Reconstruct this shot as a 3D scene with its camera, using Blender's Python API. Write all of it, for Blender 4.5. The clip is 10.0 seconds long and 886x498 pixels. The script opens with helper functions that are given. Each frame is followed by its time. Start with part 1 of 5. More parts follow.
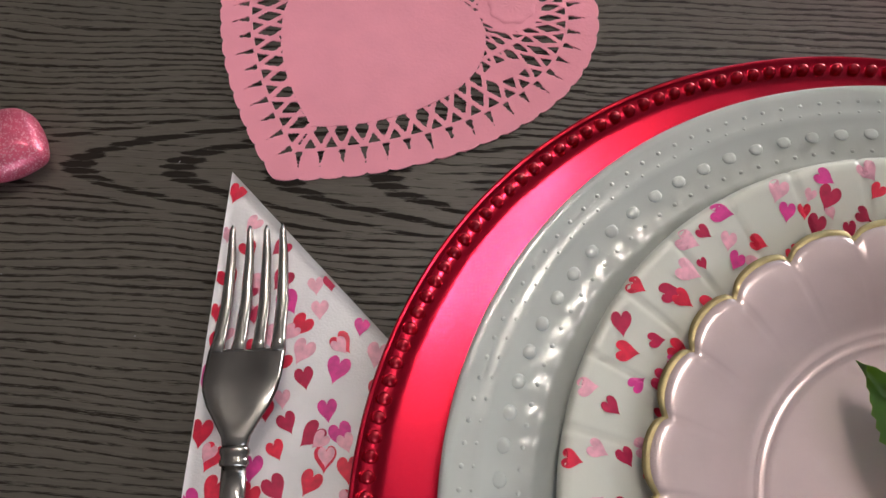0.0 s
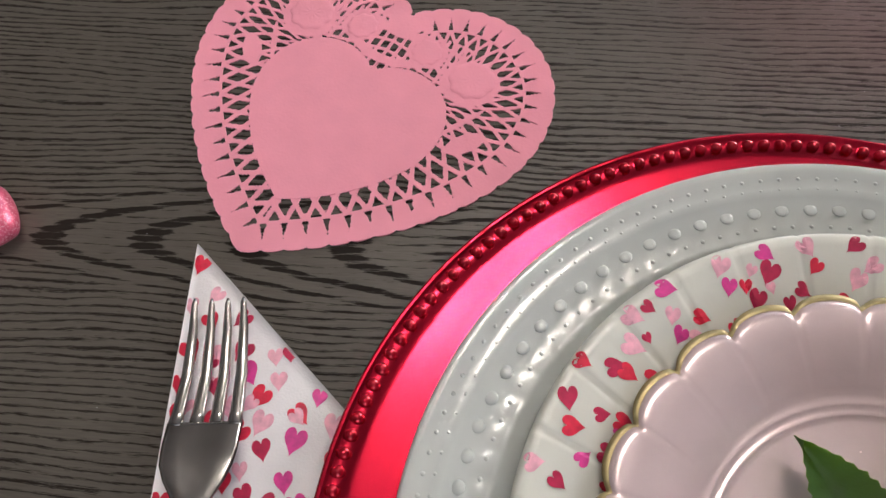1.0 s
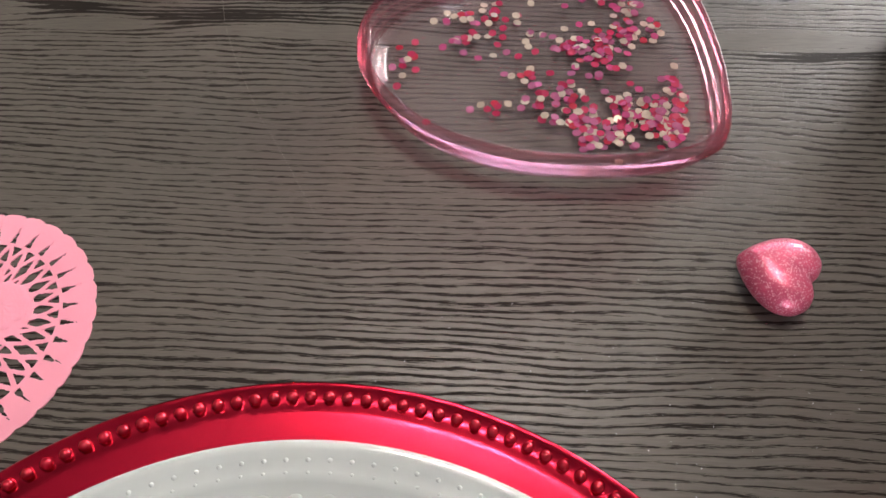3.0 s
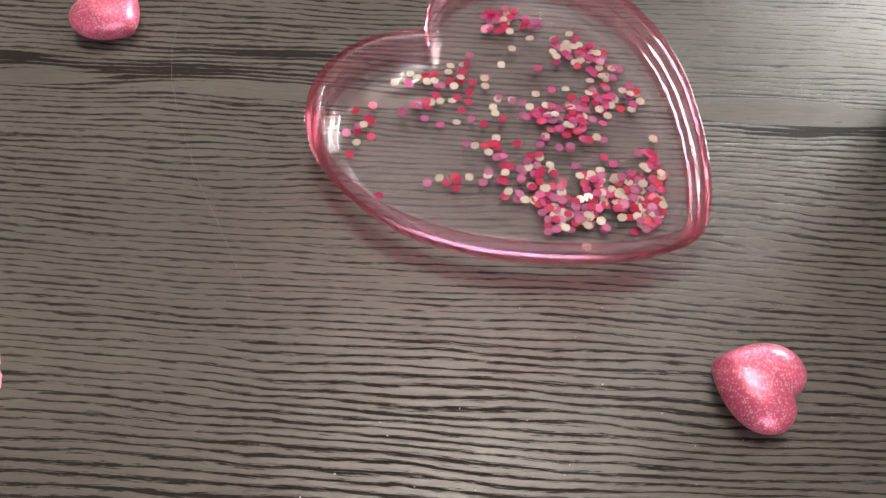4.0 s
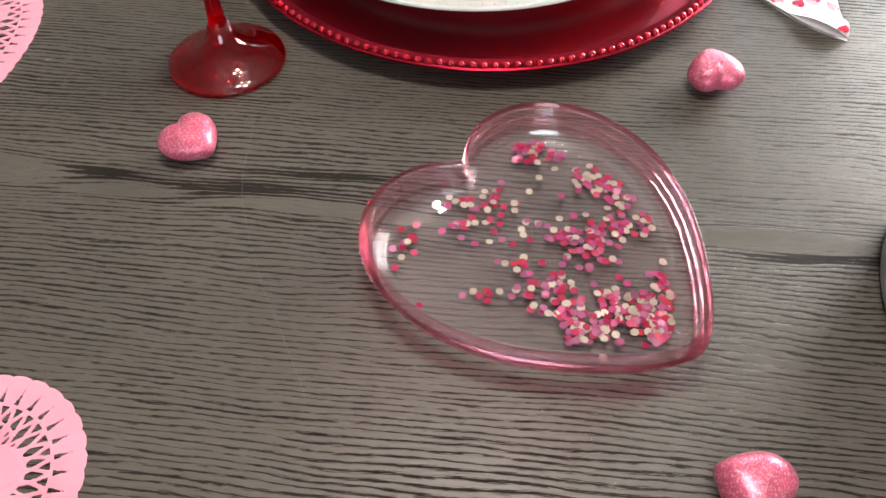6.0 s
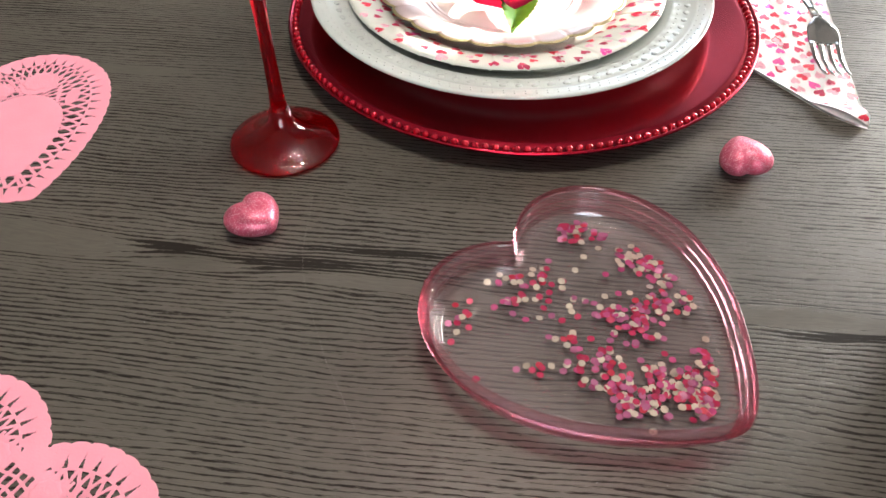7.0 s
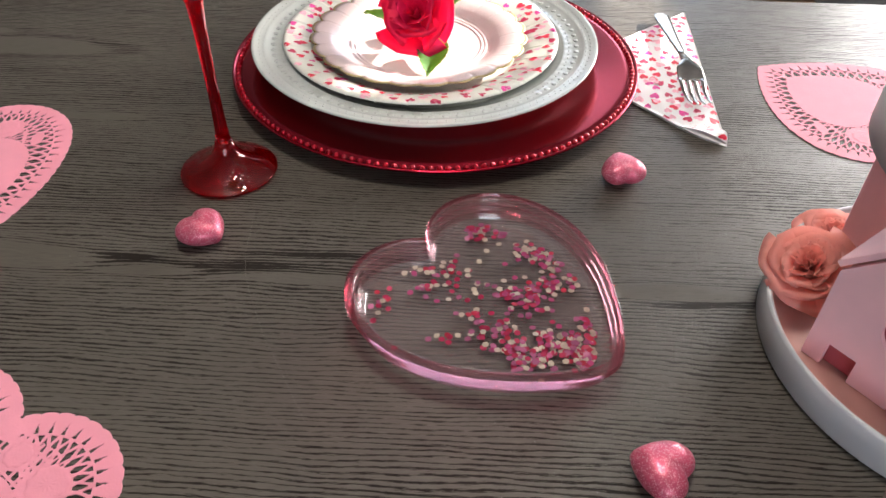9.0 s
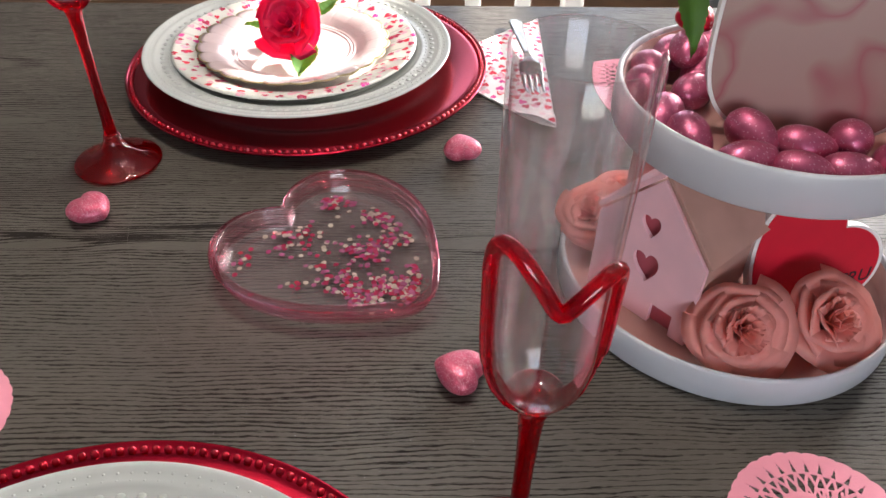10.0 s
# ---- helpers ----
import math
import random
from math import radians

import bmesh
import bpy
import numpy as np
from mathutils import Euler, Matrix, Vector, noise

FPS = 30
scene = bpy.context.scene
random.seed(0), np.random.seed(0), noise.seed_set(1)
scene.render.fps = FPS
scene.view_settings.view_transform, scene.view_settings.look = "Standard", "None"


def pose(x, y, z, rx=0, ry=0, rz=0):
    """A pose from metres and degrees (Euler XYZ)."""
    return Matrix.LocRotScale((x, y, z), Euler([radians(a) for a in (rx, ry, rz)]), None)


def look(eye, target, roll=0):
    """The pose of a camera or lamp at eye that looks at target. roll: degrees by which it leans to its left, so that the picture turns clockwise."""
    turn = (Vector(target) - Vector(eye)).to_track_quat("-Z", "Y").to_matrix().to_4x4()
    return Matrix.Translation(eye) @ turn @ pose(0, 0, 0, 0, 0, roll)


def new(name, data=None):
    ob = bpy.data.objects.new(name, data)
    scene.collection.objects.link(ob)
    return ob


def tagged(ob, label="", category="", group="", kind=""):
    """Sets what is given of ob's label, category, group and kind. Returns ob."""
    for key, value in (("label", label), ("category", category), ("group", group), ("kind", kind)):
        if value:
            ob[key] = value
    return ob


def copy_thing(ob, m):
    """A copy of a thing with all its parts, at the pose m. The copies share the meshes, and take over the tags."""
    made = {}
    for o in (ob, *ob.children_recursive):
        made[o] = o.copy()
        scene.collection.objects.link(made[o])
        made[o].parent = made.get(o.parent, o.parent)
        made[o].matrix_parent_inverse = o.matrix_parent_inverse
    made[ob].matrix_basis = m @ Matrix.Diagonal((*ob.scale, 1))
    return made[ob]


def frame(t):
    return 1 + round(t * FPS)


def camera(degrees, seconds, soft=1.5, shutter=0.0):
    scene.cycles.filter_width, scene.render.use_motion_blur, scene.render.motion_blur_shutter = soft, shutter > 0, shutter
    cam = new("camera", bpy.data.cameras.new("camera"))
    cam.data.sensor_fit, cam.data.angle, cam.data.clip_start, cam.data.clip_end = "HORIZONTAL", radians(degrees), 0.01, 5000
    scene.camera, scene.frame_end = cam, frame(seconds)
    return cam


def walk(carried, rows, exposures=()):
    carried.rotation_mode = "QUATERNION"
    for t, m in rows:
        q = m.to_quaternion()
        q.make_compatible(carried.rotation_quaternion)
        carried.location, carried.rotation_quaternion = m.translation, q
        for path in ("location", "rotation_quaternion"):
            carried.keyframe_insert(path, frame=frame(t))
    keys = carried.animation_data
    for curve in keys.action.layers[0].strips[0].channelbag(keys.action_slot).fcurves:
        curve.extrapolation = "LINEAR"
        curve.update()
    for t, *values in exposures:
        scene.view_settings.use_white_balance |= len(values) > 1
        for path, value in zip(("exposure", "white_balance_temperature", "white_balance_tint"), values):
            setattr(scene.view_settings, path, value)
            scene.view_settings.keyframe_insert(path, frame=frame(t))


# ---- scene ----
cam = camera(61.0, 10.0)
PATH = [
    (0, (0.123, 0.131, 0.248), (0.008, 0.888, -1.6), -7.4),
    (0.5, (0.109, 0.136, 0.25), (-0.002, 0.927, -1.584), -6.7),
    (1, (0.137, 0.139, 0.259), (0.034, 0.993, -1.547), -5.9),
    (1.5, (0.18, 0.151, 0.262), (0.105, 1.068, -1.513), -4.4),
    (2, (0.225, 0.167, 0.266), (0.183, 1.125, -1.489), -3.3),
    (2.5, (0.268, 0.19, 0.26), (0.258, 1.172, -1.482), -1.8),
    (3, (0.292, 0.22, 0.25), (0.307, 1.21, -1.488), -0.0),
    (3.2, (0.298, 0.229, 0.244), (0.312, 1.236, -1.484), 0.2),
    (4.5, (0.319, 0.262, 0.239), (0.294, 1.307, -1.466), 0.3),
    (5, (0.321, 0.257, 0.241), (0.281, 1.346, -1.436), 0.3),
    (5.5, (0.316, 0.254, 0.256), (0.261, 1.398, -1.383), 0.0),
    (6, (0.309, 0.241, 0.277), (0.237, 1.466, -1.303), -0.3),
    (7.3, (0.278, 0.229, 0.303), (0.177, 1.606, -1.144), -0.2),
    (7.5, (0.273, 0.226, 0.308), (0.166, 1.62, -1.123), -0.3),
    (8, (0.266, 0.218, 0.316), (0.177, 1.656, -1.071), 0.1),
    (8.5, (0.277, 0.197, 0.316), (0.231, 1.666, -1.041), 0.4),
    (9, (0.31, 0.154, 0.314), (0.33, 1.646, -1.017), 1.0),
    (9.5, (0.34, 0.107, 0.327), (0.424, 1.617, -0.982), 1.3),
    (10, (0.378, 0.062, 0.339), (0.52, 1.588, -0.946), 1.4),
]
# the clip's camera opens up over the dark table and closes again for the sunlit plate
EXPOSE = [(0, 2.6, 6500, 14), (1, 2.8, 6450, 15), (2, 2.85, 6400, 17), (3, 3.35, 6450, 15), (4.5, 3.8, 6400, 11), (5.5, 3.82, 6400, 11), (6.2, 3.62, 6450, 11), (7.5, 3.28, 6550, 10), (8.5, 3.12, 6550, 11), (9, 3.05, 6500, 13), (10, 3.15, 6500, 15)]
walk(cam, [(t, look(eye, target, roll)) for t, eye, target, roll in PATH], EXPOSE)

# ---- light ----
SUN_AZ, SUN_EL = radians(21.8), radians(24.0)
SUN_WAY = Vector((math.cos(SUN_EL) * math.cos(SUN_AZ), math.cos(SUN_EL) * math.sin(SUN_AZ), math.sin(SUN_EL)))
world = bpy.data.worlds.new("sky")
scene.world = world
world.use_nodes = True
sky = world.node_tree.nodes.new("ShaderNodeTexSky")
sky.sky_type, sky.sun_disc = "NISHITA", False
sky.sun_elevation, sky.sun_rotation = SUN_EL, math.pi / 2 - SUN_AZ
world.node_tree.links.new(sky.outputs[0], world.node_tree.nodes["Background"].inputs[0])
world.node_tree.nodes["Background"].inputs[1].default_value = 0.1


def lamp(name, kind, energy, color, m):
    d = bpy.data.lights.new(name, kind)
    d.energy, d.color = energy, color
    o = new(name, d)
    o.matrix_world = m
    return o


sun = lamp("sun", "SUN", 3.1, (1.0, 0.93, 0.82), look(SUN_WAY * 5, (0, 0, 0)))
sun.data.angle = radians(0.6)
# fill light from the far side, set before an assumed window out of view
fill_far = lamp("fill_light_far", "AREA", 0.6, (0.95, 0.98, 1.0), look((0.95, 2.93, 0.6), (0.35, 0, 0.2)))
fill_far.data.shape, fill_far.data.size, fill_far.data.size_y = "RECTANGLE", 0.9, 0.9
day_side = lamp("daylight_side_window", "AREA", 4.4, (1.0, 0.98, 0.95), look((1.54, 1.6, 0.42), (0.3, 0.9, 0.1)))
day_side.data.shape, day_side.data.size, day_side.data.size_y = "RECTANGLE", 0.8, 0.56
# fill light added behind the camera to brighten the fronts of things
fill_near = lamp("fill_light_near", "AREA", 2.3, (1.0, 0.975, 0.96), look((0.55, -2.13, 0.7), (0.4, 0, 0.2)))
fill_near.data.shape, fill_near.data.size, fill_near.data.size_y = "RECTANGLE", 1.3, 1.1

# ---- materials ----


def mat(name, color, rough=0.5, metal=0.0, **more):
    m = bpy.data.materials.new(name)
    m.use_nodes = True
    p = m.node_tree.nodes["Principled BSDF"]
    p.inputs["Base Color"].default_value = (*color, 1)
    p.inputs["Roughness"].default_value = rough
    p.inputs["Metallic"].default_value = metal
    for k, v in more.items():
        p.inputs[k.replace("_", " ")].default_value = v
    return m


def node(m, kind, **sets):
    n = m.node_tree.nodes.new(kind)
    for k, v in sets.items():
        if k in n.inputs:
            n.inputs[k].default_value = v
    return n


def wire(m, a, b):
    m.node_tree.links.new(a, b)


def coords(m, scale=(1, 1, 1), out="Object"):
    c = m.node_tree.nodes.new("ShaderNodeTexCoord")
    s = node(m, "ShaderNodeMapping", Scale=scale)
    wire(m, c.outputs[out], s.inputs[0])
    return s.outputs[0]


def ramp(m, fac, stops):
    r = m.node_tree.nodes.new("ShaderNodeValToRGB")
    while len(r.color_ramp.elements) < len(stops):
        r.color_ramp.elements.new(0.5)
    for e, (at, c) in zip(r.color_ramp.elements, stops):
        e.position, e.color = at, (*c, 1) if len(c) == 3 else c
    wire(m, fac, r.inputs[0])
    return r.outputs[0]


def mixed(m, fac, a, b, blend="MIX"):
    n = m.node_tree.nodes.new("ShaderNodeMix")
    n.data_type, n.blend_type = "RGBA", blend
    for value, s in ((fac, n.inputs["Factor"]), (a, n.inputs["A"]), (b, n.inputs["B"])):
        if isinstance(value, bpy.types.NodeSocket):
            wire(m, value, s)
        elif isinstance(value, tuple):
            s.default_value = (*value, 1)
        else:
            s.default_value = value
    return n.outputs["Result"]


def math_node(m, op, a, b=0.0):
    n = m.node_tree.nodes.new("ShaderNodeMath")
    n.operation = op
    for value, s in ((a, n.inputs[0]), (b, n.inputs[1])):
        if isinstance(value, bpy.types.NodeSocket):
            wire(m, value, s)
        else:
            s.default_value = value
    return n.outputs[0]


def bump(m, height, strength=0.3, distance=0.001):
    b = node(m, "ShaderNodeBump", Strength=strength, Distance=distance)
    wire(m, height, b.inputs["Height"])
    wire(m, b.outputs[0], m.node_tree.nodes["Principled BSDF"].inputs["Normal"])


def noise_tex(m, vec, scale, detail=3.0, rough=0.5, distortion=0.0):
    n = node(m, "ShaderNodeTexNoise", Scale=scale, Detail=detail, Roughness=rough, Distortion=distortion)
    wire(m, vec, n.inputs["Vector"])
    return n.outputs["Fac"]


def stained(name, color, rough, scale=40.0, amount=0.12, metal=0.0, bumps=0.0, **more):
    """A plain surface with blotches and a fine grain."""
    m = mat(name, color, rough, metal, **more)
    p = m.node_tree.nodes["Principled BSDF"]
    big = noise_tex(m, coords(m), scale, 4)
    fine = noise_tex(m, coords(m), scale * 14, 2)
    dark, light = tuple(c * (1 - amount) for c in color), tuple(min(1, c * (1 + amount)) for c in color)
    wire(m, ramp(m, big, [(0.3, dark), (0.7, light)]), p.inputs["Base Color"])
    r = node(m, "ShaderNodeMapRange", **{"To Min": max(0.02, rough - 0.07), "To Max": rough + 0.07})
    wire(m, big, r.inputs[0])
    wire(m, r.outputs[0], p.inputs["Roughness"])
    if bumps:
        bump(m, fine, bumps, 0.0004)
    return m


def wood_table():
    """Dark oak-grain laminate: wavy open pores along x, and arched figure in a few places."""
    m = mat("dark_oak_laminate", (0.08, 0.07, 0.06), 0.42, Specular_IOR_Level=0.42)
    p = m.node_tree.nodes["Principled BSDF"]
    sep = m.node_tree.nodes.new("ShaderNodeSeparateXYZ")
    wire(m, coords(m), sep.inputs[0])
    wave = noise_tex(m, coords(m, (6.5, 22, 1)), 1.0, 3, 0.5)
    x = sep.outputs[0]
    y = math_node(m, "ADD", sep.outputs[1], math_node(m, "MULTIPLY", math_node(m, "SUBTRACT", wave, 0.5), 0.016))
    # plain lenses: the grain lines part and run round them
    def lens(wx, wy, long_, half):
        dx, dy = wx + 0.15, wy - 0.9
        lx, ly = 0.99863 * dx - 0.05234 * dy, 0.05234 * dx + 0.99863 * dy
        u = math_node(m, "DIVIDE", math_node(m, "SUBTRACT", x, lx), long_)
        off = math_node(m, "SUBTRACT", y, ly)
        v = math_node(m, "DIVIDE", off, half)
        d = math_node(m, "ADD", math_node(m, "MULTIPLY", u, u), math_node(m, "MULTIPLY", v, v))
        k = math_node(m, "MULTIPLY", math_node(m, "SUBTRACT", d, 1.25), 1.9)
        border = math_node(m, "POWER", 2.71828, math_node(m, "MULTIPLY", math_node(m, "MULTIPLY", k, k), -1.0))
        return off, math_node(m, "POWER", 2.71828, math_node(m, "MULTIPLY", d, -1.0)), border
    shut = rim = None
    for wx, wy, long_, half, pull in ((0.03, 0.500, 0.085, 0.0105, 0.75), (0.455, 0.469, 0.055, 0.0085, 0.7), (0.24, 0.4755, 0.075, 0.0055, 0.6), (0.135, 0.487, 0.035, 0.007, 0.6),
                                      (-0.06, 0.772, 0.085, 0.018, 0.8), (-0.13, 0.802, 0.06, 0.009, 0.6), (0.30, 0.615, 0.05, 0.006, 0.5), (0.03, 0.66, 0.06, 0.006, 0.5)):
        off, g, border = lens(wx, wy, long_, half)
        y = math_node(m, "SUBTRACT", y, math_node(m, "MULTIPLY", math_node(m, "MULTIPLY", off, g), pull))
        plain = math_node(m, "MULTIPLY", g, pull)
        shut = plain if shut is None else math_node(m, "MAXIMUM", shut, plain)
        border = math_node(m, "MULTIPLY", border, pull)
        rim = border if rim is None else math_node(m, "MAXIMUM", rim, border)
    dense = None
    for wx, wy, long_, half in ((0.195, 0.4885, 0.042, 0.0065), (0.122, 0.4965, 0.026, 0.0042), (0.235, 0.5, 0.04, 0.003), (0.47, 0.4585, 0.04, 0.003)):
        g = lens(wx, wy, long_, half)[1]
        dense = g if dense is None else math_node(m, "MAXIMUM", dense, g)
    phase = math_node(m, "MULTIPLY", y, 330.0)
    arches = None
    for ax, ay, way, long_, half in ((0.138, -0.626, -1.0, 0.034, 0.0125),):
        u = math_node(m, "MULTIPLY", math_node(m, "SUBTRACT", x, ax), way)
        v = math_node(m, "DIVIDE", math_node(m, "SUBTRACT", y, ay), half)
        c = math_node(m, "ADD", math_node(m, "DIVIDE", u, long_), math_node(m, "MULTIPLY", v, v))
        near = node(m, "ShaderNodeMapRange", **{"From Min": 2.3, "From Max": 1.3, "To Min": 0.0, "To Max": 1.0})
        near.interpolation_type = "SMOOTHSTEP"
        wire(m, math_node(m, "ABSOLUTE", v), near.inputs[0])
        reach = node(m, "ShaderNodeMapRange", **{"From Min": 1.6, "From Max": 0.4, "To Min": 0.0, "To Max": 1.0})
        wire(m, c, reach.inputs[0])
        end = node(m, "ShaderNodeMapRange", **{"From Min": -5.5, "From Max": -3.5, "To Min": 0.0, "To Max": 1.0})
        wire(m, c, end.inputs[0])
        w = math_node(m, "MULTIPLY", math_node(m, "MULTIPLY", near.outputs[0], reach.outputs[0]), end.outputs[0])
        line = math_node(m, "PINGPONG", math_node(m, "ADD", math_node(m, "MULTIPLY", c, 0.85), math_node(m, "MULTIPLY", wave, 0.5)), 0.5)
        tone = ramp(m, math_node(m, "MULTIPLY", line, 2.0), [(0.0, (0.0,) * 3), (0.26, (0.2,) * 3), (0.44, (1,) * 3), (1.0, (1,) * 3)])
        arches = (w, tone)

    def drawn_out(fx, fy, detail, rough):
        c3 = m.node_tree.nodes.new("ShaderNodeCombineXYZ")
        wire(m, math_node(m, "MULTIPLY", x, fx), c3.inputs[0])
        wire(m, math_node(m, "MULTIPLY", y, fy), c3.inputs[1])
        return noise_tex(m, c3.outputs[0], 1.0, detail, rough)
    # each pore line is a bundle of fine dashes that opens, thins out and stops along its way
    broken = drawn_out(24.0, 230.0, 4, 0.65)
    slow = noise_tex(m, coords(m, (3.2, 13, 1)), 1.0, 2, 0.5)
    ragged = drawn_out(120.0, 2600.0, 3, 0.7)
    lines = math_node(m, "MULTIPLY", math_node(m, "PINGPONG", math_node(m, "ADD", phase, math_node(m, "MULTIPLY", broken, 0.9)), 0.5), 2.0)
    lines = math_node(m, "ADD", lines, math_node(m, "MULTIPLY", math_node(m, "SUBTRACT", ragged, 0.5), 2.4))
    lines = math_node(m, "SUBTRACT", lines, math_node(m, "MULTIPLY", math_node(m, "SUBTRACT", broken, 0.5), 1.3))
    lines = math_node(m, "SUBTRACT", lines, math_node(m, "MULTIPLY", math_node(m, "SUBTRACT", slow, 0.5), 0.8))
    lines = math_node(m, "ADD", lines, math_node(m, "SUBTRACT", math_node(m, "MULTIPLY", shut, 1.5), math_node(m, "MULTIPLY", rim, 0.7)))
    lines = math_node(m, "SUBTRACT", lines, math_node(m, "MULTIPLY", dense, 0.95))
    # the arched figure opens the pores in its dark bands and closes them between
    figure = math_node(m, "MULTIPLY", arches[0], math_node(m, "SUBTRACT", math_node(m, "MULTIPLY", arches[1], 1.15), 0.75))
    lines = math_node(m, "ADD", lines, figure)
    pore = ramp(m, lines, [(0.12, (0, 0, 0)), (0.27, (0.45,) * 3), (0.42, (1, 1, 1))])
    comb2 = m.node_tree.nodes.new("ShaderNodeCombineXYZ")
    wire(m, math_node(m, "MULTIPLY", x, 90.0), comb2.inputs[0])
    wire(m, math_node(m, "MULTIPLY", y, 1500.0), comb2.inputs[1])
    fine = noise_tex(m, comb2.outputs[0], 1.0, 2, 0.6)
    dash = pore
    col = mixed(m, dash, (0.0195, 0.015, 0.0125), (0.095, 0.084, 0.069))
    col = mixed(m, 0.45, col, ramp(m, fine, [(0.3, (0.6,) * 3), (0.7, (1.3,) * 3)]), "MULTIPLY")
    col = mixed(m, 0.5, col, ramp(m, noise_tex(m, coords(m), 7.0, 3), [(0.35, (0.8,) * 3), (0.65, (1.2,) * 3)]), "MULTIPLY")
    wire(m, col, p.inputs["Base Color"])
    gloss = node(m, "ShaderNodeMapRange", **{"To Min": 0.1, "To Max": 0.42})
    wire(m, dash, gloss.inputs[0])
    wire(m, gloss.outputs[0], p.inputs["Specular IOR Level"])
    rr = node(m, "ShaderNodeMapRange", **{"To Min": 0.62, "To Max": 0.36})
    wire(m, dash, rr.inputs[0])
    wire(m, rr.outputs[0], p.inputs["Roughness"])
    bump(m, math_node(m, "ADD", dash, math_node(m, "MULTIPLY", fine, 0.3)), 0.35, 0.0004)
    return m


def glitter(name, color, metal=0.25, cells=1500.0, tilt=0.7, flecks=0.1):
    """Glitter paint: tiny flakes, each with a slope and a brightness of its own."""
    m = mat(name, color, 0.38, metal, Coat_Weight=0.18, Coat_Roughness=0.2)
    p = m.node_tree.nodes["Principled BSDF"]
    v = node(m, "ShaderNodeTexVoronoi", Scale=cells)
    wire(m, coords(m), v.inputs["Vector"])
    fleck = m.node_tree.nodes.new("ShaderNodeSeparateColor")
    wire(m, v.outputs["Color"], fleck.inputs[0])
    pale = tuple(0.3 + 0.7 * c for c in color)
    big = noise_tex(m, coords(m), 130, 3)
    base = mixed(m, ramp(m, big, [(0.35, (0,) * 3), (0.65, (1,) * 3)]), tuple(c * 0.72 for c in color), color)
    wire(m, mixed(m, ramp(m, fleck.outputs[0], [(1 - flecks, (0,) * 3), (1 - flecks * 0.4, (1,) * 3)]), base, pale), p.inputs["Base Color"])
    wire(m, ramp(m, fleck.outputs[1], [(0.8, (metal,) * 3), (0.9, (0.9,) * 3)]), p.inputs["Metallic"])
    bump(m, fleck.outputs[2], tilt, 0.0003)
    return m


def acrylic(name, tint, ior=1.49, rough=0.015, thick=0.0, worn=0.0):
    """Clear moulded plastic or blown glass: light passes straight on, tinted, under a gloss that grows at grazing angles."""
    m = bpy.data.materials.new(name)
    m.use_nodes = True
    t = m.node_tree
    t.nodes.remove(t.nodes["Principled BSDF"])
    see = node(m, "ShaderNodeBsdfTransparent", Color=(*tint, 1)).outputs[0]
    if thick:
        bend = node(m, "ShaderNodeBsdfGlass", Color=(*tint, 1), Roughness=rough, IOR=ior)
        body = node(m, "ShaderNodeMixShader")
        body.inputs[0].default_value = thick
        wire(m, see, body.inputs[1])
        wire(m, bend.outputs[0], body.inputs[2])
        see = body.outputs[0]
    if worn:
        # a thin, patchy pale veil painted in to imitate light within the dish
        veil = node(m, "ShaderNodeBsdfDiffuse", Color=(0.8, 0.72, 0.72, 1))
        haze = node(m, "ShaderNodeMixShader")
        patch = node(m, "ShaderNodeMapRange", **{"From Min": 0.35, "From Max": 0.7, "To Min": worn * 0.5, "To Max": worn * 1.5})
        wire(m, noise_tex(m, coords(m), 60, 4), patch.inputs[0])
        wire(m, patch.outputs[0], haze.inputs[0])
        wire(m, see, haze.inputs[1])
        wire(m, veil.outputs[0], haze.inputs[2])
        see = haze.outputs[0]
    shine = node(m, "ShaderNodeBsdfGlossy", Color=(1, 1, 1, 1), Roughness=rough)
    edge_on = node(m, "ShaderNodeLayerWeight", Blend=0.5)
    gain = node(m, "ShaderNodeMapRange", **{"To Min": 0.045, "To Max": 0.8})
    wire(m, math_node(m, "POWER", edge_on.outputs["Facing"], 4.5), gain.inputs[0])
    mix = node(m, "ShaderNodeMixShader")
    wire(m, gain.outputs[0], mix.inputs[0])
    wire(m, see, mix.inputs[1])
    wire(m, shine.outputs[0], mix.inputs[2])
    wire(m, mix.outputs[0], t.nodes["Material Output"].inputs[0])
    return m


TABLE = wood_table()
# walls and ceiling are unseen; their greys are kept low to dim bounced light
WALL = stained("painted_wall", (0.24, 0.25, 0.265), 0.8, 3, 0.04)
CEIL = stained("ceiling_paint", (0.42, 0.43, 0.45), 0.85, 3, 0.03)
FLOOR = stained("brown_floor_boards", (0.21, 0.11, 0.055), 0.45, 6, 0.3)
WHITE_PAINT = stained("white_chair_paint", (0.72, 0.72, 0.7), 0.45, 12, 0.06)
PINK_PAPER = stained("pink_paper", (0.87, 0.33, 0.42), 0.75, 60, 0.035, bumps=0.25)
CHARGER = stained("red_metallic_lacquer", (0.5, 0.003, 0.028), 0.2, 9, 0.1, metal=1.0, Coat_Weight=0.3, Coat_Roughness=0.2)
BEAD = stained("red_bead_lacquer", (0.5, 0.006, 0.026), 0.24, 80, 0.1, metal=0.6, Coat_Weight=0.5, Coat_Roughness=0.08)
PORCELAIN = stained("white_porcelain", (0.5, 0.53, 0.505), 0.16, 30, 0.03, Coat_Weight=0.3, Coat_Roughness=0.05)
PAPER_PLATE = stained("cream_coated_paper", (0.68, 0.69, 0.62), 0.3, 45, 0.04, bumps=0.08)
